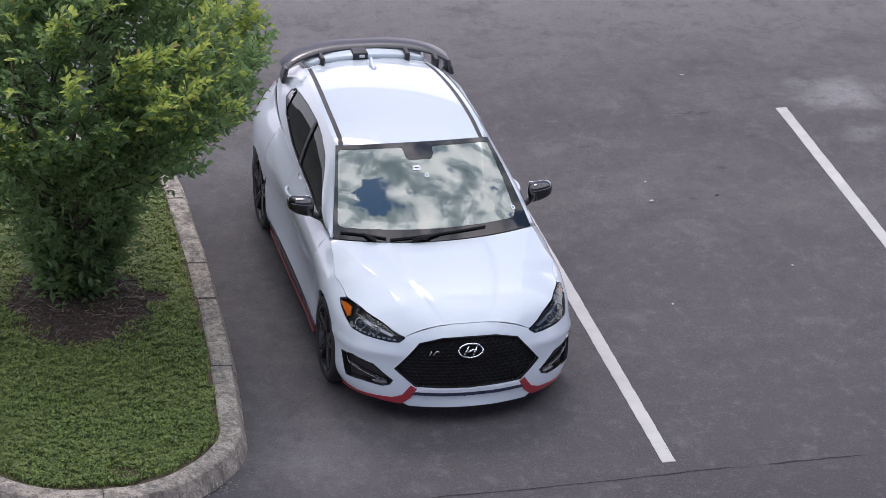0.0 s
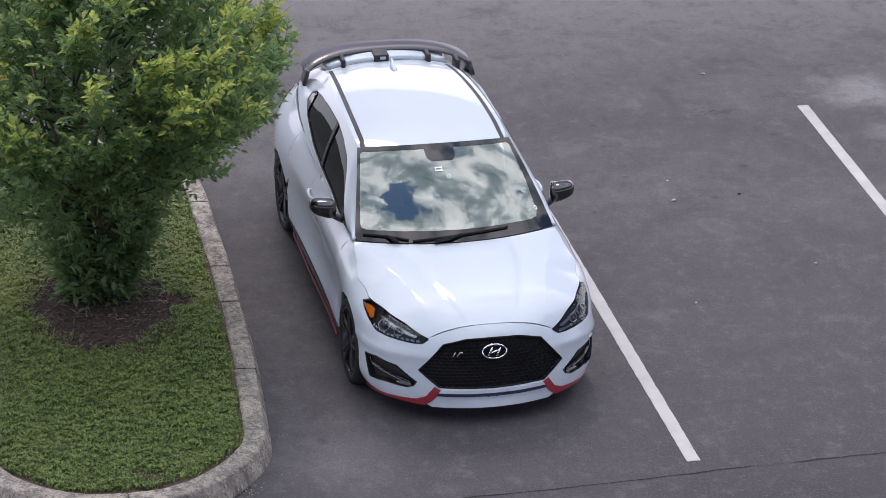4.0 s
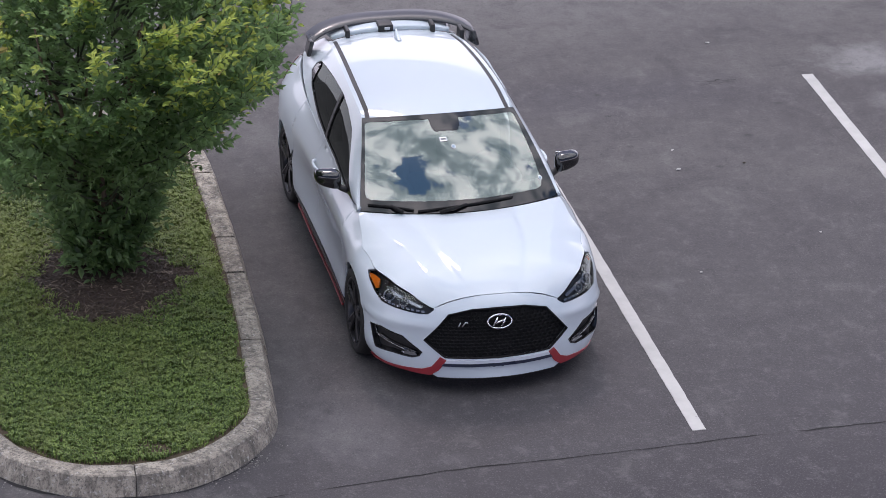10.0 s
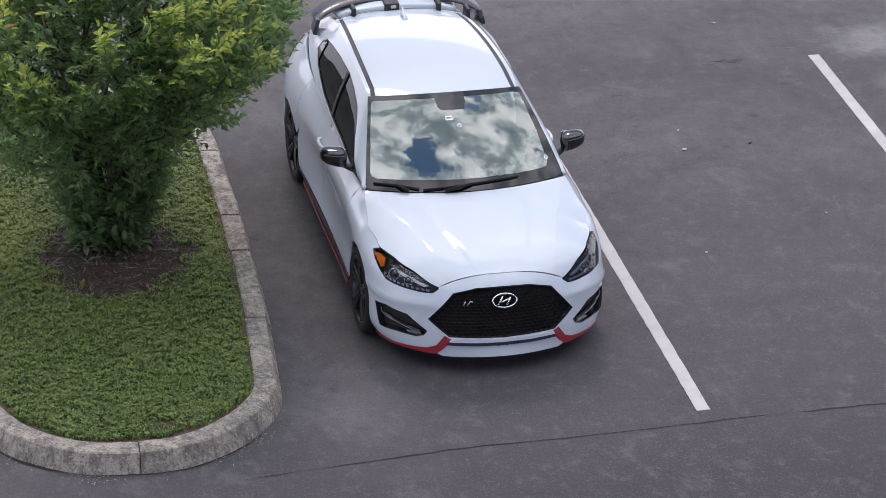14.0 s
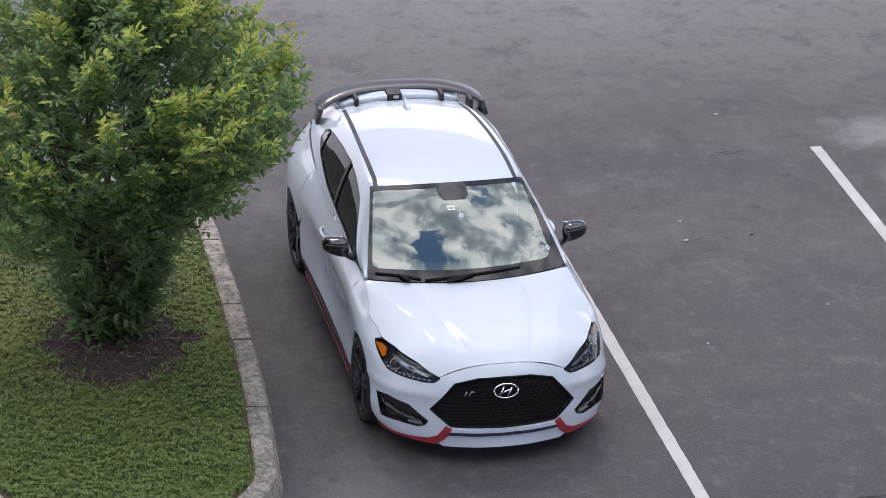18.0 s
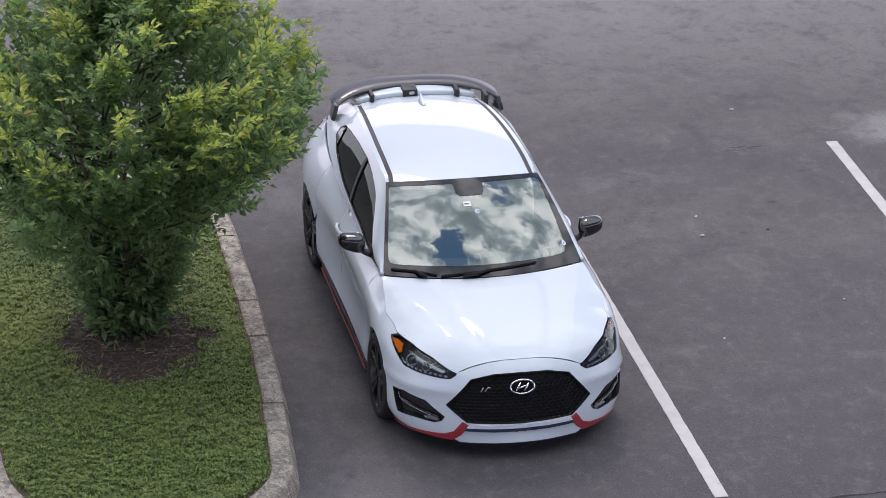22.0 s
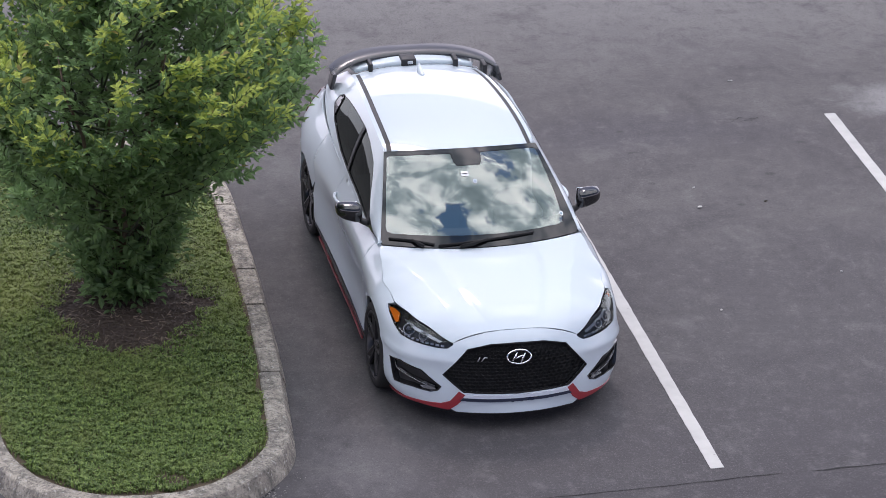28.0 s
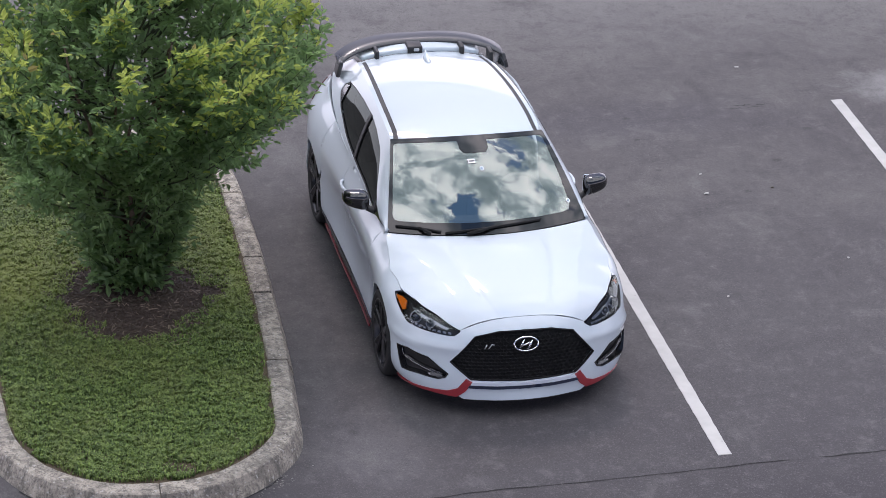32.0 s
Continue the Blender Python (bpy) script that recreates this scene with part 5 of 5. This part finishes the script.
def build_wheels():
    for s in (1, -1):
        for y in (ARCH_F - .02, ARCH_R):
            w = thing("wheel", "", "")
            w.parent, w.location = car, (s * .775, y, .324)
            w.rotation_euler = (0, 0, 0 if s > 0 else math.pi)
    roots = [o for o in car.children if o.name.startswith("wheel")]
    meshes = None
    for w in roots:
        bm = lathe(bmesh.new(), [(.255, -.115), (.285, -.118), (.312, -.105), (.322, -.07), (.324, -.03), (.324, .03), (.322, .07), (.312, .105), (.285, .118), (.255, .112), (.243, .10), (.243, -.10), (.255, -.115)], 56)
        bmesh.ops.recalc_face_normals(bm, faces=bm.faces)
        part("tyre", bm, RUBBER, w, "low-profile black tyre")
        bm = lathe(bmesh.new(), [(.252, .106), (.246, .112), (.236, .104), (.228, .06), (.222, -.09), (.246, -.104)], 56)
        rim = part("rim", bm, ALLOY, w, "dark grey five-spoke alloy rim")
        for k in range(5):
            bm = bmesh.new()
            for d in (-.16, .16):
                a = 2 * math.pi * k / 5 + .3
                p0 = Vector((.080, .055 * math.cos(a + d * .8), .055 * math.sin(a + d * .8)))
                p1 = Vector((.100, .235 * math.cos(a + d), .235 * math.sin(a + d)))
                tube(bm, [p0, (p0 + p1) / 2 + Vector((.006, 0, 0)), p1], [.022, .016, .017], 6)
            part("spoke", bm, ALLOY, rim, smooth=False)
        part("hub_cap", lathe(bmesh.new(), [(.068, .06), (.066, .088), (.04, .094), (0, .095)], 24), ALLOY, rim)
        part("brake_disc", lathe(bmesh.new(), [(.06, .02), (.172, .02), (.172, -.01), (.06, -.01)], 36), STEEL, w)
        part("caliper", box(bmesh.new(), (.07, .10, .15), (.015, .13, .06), bevel=.015), RED, w, "red brake caliper")


def arch_liners():
    for s in (1, -1):
        for y in (ARCH_F, ARCH_R):
            bm = grid_mesh(lambda a, x: (s * x, y + (ARCH_RAD + .012) * math.cos(a), ARCH_Z + (ARCH_RAD + .012) * math.sin(a)), 24, 3, -.15, math.pi + .15, .56, .845)
            part("arch_liner", bm, BLACK, car)
            bm = grid_mesh(lambda a, r: (s * .56, y + r * math.cos(a), ARCH_Z + r * math.sin(a)), 24, 2, -.15, math.pi + .15, .02, .36)
            part("arch_liner", bm, BLACK, car)


def build_interior():
    def dash(s, t):
        x, y, z = glass(s * .93, .0)
        return (x, y + .06 + .42 * t, .905 + .05 * math.sin(math.pi * min(1, t * 1.2)) - .10 * max(0, t - .75) * 4 * (t > .75))
    part("dashboard", grid_mesh(dash, 20, 10, -1, 1, 0, 1, .03), DASH, car, "dark moulded dashboard")
    part("hood_binnacle", box(bmesh.new(), (.36, .16, .07), (.37, -.50, .965), bevel=.03), DASH, car)
    wheel = part("steering_wheel", tube(bmesh.new(), [Vector((.37, -.33, .90)) + Matrix.Rotation(radians(-24), 3, "X") @ Vector((.18 * math.cos(a), 0, .18 * math.sin(a))) for a in np.linspace(0, 2 * math.pi, 33)], .016, 8, False), BLACK, car)
    part("wheel_boss", box(bmesh.new(), (.30, .05, .10), (.37, -.345, .89), bevel=.02), BLACK, wheel)
    for x in (-.37, .37):
        seat = part("seat", box(bmesh.new(), (.50, .52, .20), (x, .12, .52), bevel=.05, segments=3), CLOTH, car, "dark sports seat")
        part("backrest", box(bmesh.new(), (.50, .16, .60), (x, .44, .86), Euler((radians(-20), 0, 0)).to_matrix(), .06, 3), CLOTH, seat)
        part("headrest", box(bmesh.new(), (.26, .10, .19), (x, .585, 1.20), Euler((radians(-16), 0, 0)).to_matrix(), .04, 3), CLOTH, seat)
    bench = part("rear_bench", box(bmesh.new(), (1.2, .5, .18), (0, 1.0, .52), bevel=.05), CLOTH, car)
    part("bench_back", box(bmesh.new(), (1.15, .14, .55), (0, 1.30, .82), Euler((radians(-22), 0, 0)).to_matrix(), .05), CLOTH, bench)
    rv = part("rear_view_mirror", box(bmesh.new(), (.25, .03, .075), (0, -.20, 1.245), Euler((radians(12), 0, 0)).to_matrix(), .015), BLACK, car)
    part("mirror_stalk", tube(bmesh.new(), [(0, -.21, 1.26), (0, -.255, 1.315)], .014, 8), BLACK, rv)
    part("headliner", grid_mesh(lambda s, y: Vector(roof(s * .9, y)) + Vector((0, 0, -.04)), 8, 10, -1, 1, -.1, 1.55), plain("headliner_cloth", (.10, .10, .10), .95, grain=.08), car)


def badge():
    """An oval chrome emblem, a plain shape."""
    bm = bmesh.new()
    def oval(a, r):
        return skin(.004 + .004 * (r > .9))(.088 * math.cos(a) * r, .592 + .048 * math.sin(a) * r)
    path = [Vector(oval(a, 1)) for a in np.linspace(0, 2 * math.pi, 41)]
    tube(bm, path, .0075, 6, False)
    for a0, a1 in (((-.046, .566), (-.014, .624)), ((.014, .560), (.046, .618)), ((-.030, .580), (.030, .604))):
        tube(bm, [Vector(skin(.006)(*a0)), Vector(skin(.010)((a0[0] + a1[0]) / 2, (a0[1] + a1[1]) / 2)), Vector(skin(.006)(*a1))], [.007, .009, .007], 6)
    part("badge", bm, CHROME, car, "oval chrome badge on the grille")
    bm = bmesh.new()
    tube(bm, [Vector(skin(.004)(*p)) for p in ((-.300, .562), (-.284, .592))], .0045, 5)
    tube(bm, [Vector(skin(.004)(*p)) for p in ((-.272, .564), (-.248, .594), (-.230, .590))], .0045, 5)
    part("grille_emblem", bm, SATIN, car, "small silver emblem on the grille")


car = thing("car", "white hot hatchback with red lower trim and black roof wing, parked", "car")
hidden_core()
build_panels()
build_glass()
build_roof()
build_rear()
build_lamps()
build_mirrors()
build_wheels()
arch_liners()
build_interior()
badge()


# ---- sky and motion ----
def cloud_material(name, gaps, power, thin):
    """Glowing cloud with soft bright and grey parts; gaps: centre and radii of openings to the blue sky."""
    n = Nodes(name)
    place = n.add("ShaderNodeTexCoord").outputs["Object"]
    ragged = n.noise(.014, 9, .60, warp=.15, offset=(3, 7, 0))
    cover = n.ramp(n.noise(.0062, 11, .64, warp=.1, offset=(11, 3, 0)), [(thin, 0), (thin + .05, 1)])
    for (x, y), (rx, ry), blur, rough in gaps:
        m = n.add("ShaderNodeMapping")
        m.inputs["Location"].default_value, m.inputs["Scale"].default_value = (-x / rx, -y / ry, 0), (1 / rx, 1 / ry, 0)
        n.tree.links.new(place, m.inputs["Vector"])
        away = n.add("ShaderNodeVectorMath", op="LENGTH")
        n.tree.links.new(m.outputs[0], away.inputs[0])
        torn = n.math("ADD", away.outputs["Value"], n.math("MULTIPLY", n.math("SUBTRACT", ragged, .5), rough))
        cover = n.math("MINIMUM", cover, n.ramp(torn, [(.80 - blur, 0), (.95 + blur, 1)]))
    glow, see, mix = n.add("ShaderNodeEmission"), n.add("ShaderNodeBsdfTransparent"), n.add("ShaderNodeMixShader")
    billow = n.ramp(n.noise(.0115, 9, .64, warp=.35, offset=(2, 8, 0)), [(.34, .27), (.45, .42), (.53, .82), (.63, 1.0)])
    n.put(glow.inputs[0], n.mix(billow, (.52, .80, .86), (.97, .99, .92)))
    n.put(glow.inputs[1], n.math("MULTIPLY", billow, power))
    n.tree.links.new(cover, mix.inputs[0])
    # added blue glow that brightens the sky seen through the gaps
    air, both = n.add("ShaderNodeEmission"), n.add("ShaderNodeAddShader")
    air.inputs[0].default_value, air.inputs[1].default_value = (.18, .55, .95, 1), .80
    n.tree.links.new(see.outputs[0], both.inputs[0]), n.tree.links.new(air.outputs[0], both.inputs[1])
    n.tree.links.new(both.outputs[0], mix.inputs[1]), n.tree.links.new(glow.outputs[0], mix.inputs[2])
    n.tree.links.new(mix.outputs[0], n.out.inputs[0])
    return n.mat


def build_clouds():
    # Spread wider than the mirrored clouds, to add unseen fill from the front left.
    rim = [(-60 + 720 * math.cos(a) * (1 + .06 * math.sin(3 * a)), 110 + 650 * math.sin(a) * (1 + .06 * math.cos(5 * a))) for a in (2 * math.pi * k / 40 for k in range(40))]
    bm = bmesh.new()
    bm.faces.new([bm.verts.new((x, y, 0)) for x, y in rim])
    # The last gap is placed to let the sun lamp through the sheet.
    ob = part("clouds", bm, cloud_material("cloud", [((28, 52), (38, 50), 0, 3.4), ((395, 35), (60, 36), 0, 3.4), ((150, 320), (70, 14), .05, 3.4), ((250, 330), (60, 20), .05, 3.4), ((230, 620), (470, 215), .35, 3.4), ((34, 390), (150, 130), .1, 1.0)], 5.6, .37), None, smooth=False)
    return tagged(ob, "bright broken white clouds drifting high overhead", "cloud", kind="structure")


def build_cloud_bank_fill():
    """A bright bank of low cloud far beyond the lot, closed into an unseen ring to add fill light."""
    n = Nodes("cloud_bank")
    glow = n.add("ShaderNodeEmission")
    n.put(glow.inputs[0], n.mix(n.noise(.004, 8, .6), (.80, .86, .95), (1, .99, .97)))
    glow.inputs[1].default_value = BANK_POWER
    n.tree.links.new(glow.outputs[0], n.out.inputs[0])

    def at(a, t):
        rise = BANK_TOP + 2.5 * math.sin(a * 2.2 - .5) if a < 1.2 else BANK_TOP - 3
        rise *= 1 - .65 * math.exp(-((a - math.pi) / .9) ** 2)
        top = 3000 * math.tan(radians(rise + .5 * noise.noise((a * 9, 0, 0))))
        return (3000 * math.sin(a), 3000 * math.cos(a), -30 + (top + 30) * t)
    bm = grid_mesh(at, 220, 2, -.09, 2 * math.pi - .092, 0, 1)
    tagged(part("cloud_bank", bm, n.mat, None), "bright white bank of distant cloud, closed into an unseen ring as fill light", "cloud", kind="structure")


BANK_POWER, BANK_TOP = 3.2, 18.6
build_cloud_bank_fill()
clouds = build_clouds()


def motions():
    """The clouds drift slowly overhead, and the boughs stir a little in the air."""
    for k, bough in enumerate(BOUGHS):
        rows = []
        for i in range(33):
            a, b = math.sin(1.9 * i + k * 1.3) + .6 * math.sin(3.1 * i + k), math.cos(1.5 * i + k * 2.1)
            rows.append((i, pose(0, 0, 0, .09 * a, .08 * b, .05 * a)))
        walk(bough, rows)
    walk(clouds, [(t, pose(2.0 * (t - 16), -2.1 * (t - 16), 500)) for t in (0, 8, 16, 24, 32)])


motions()
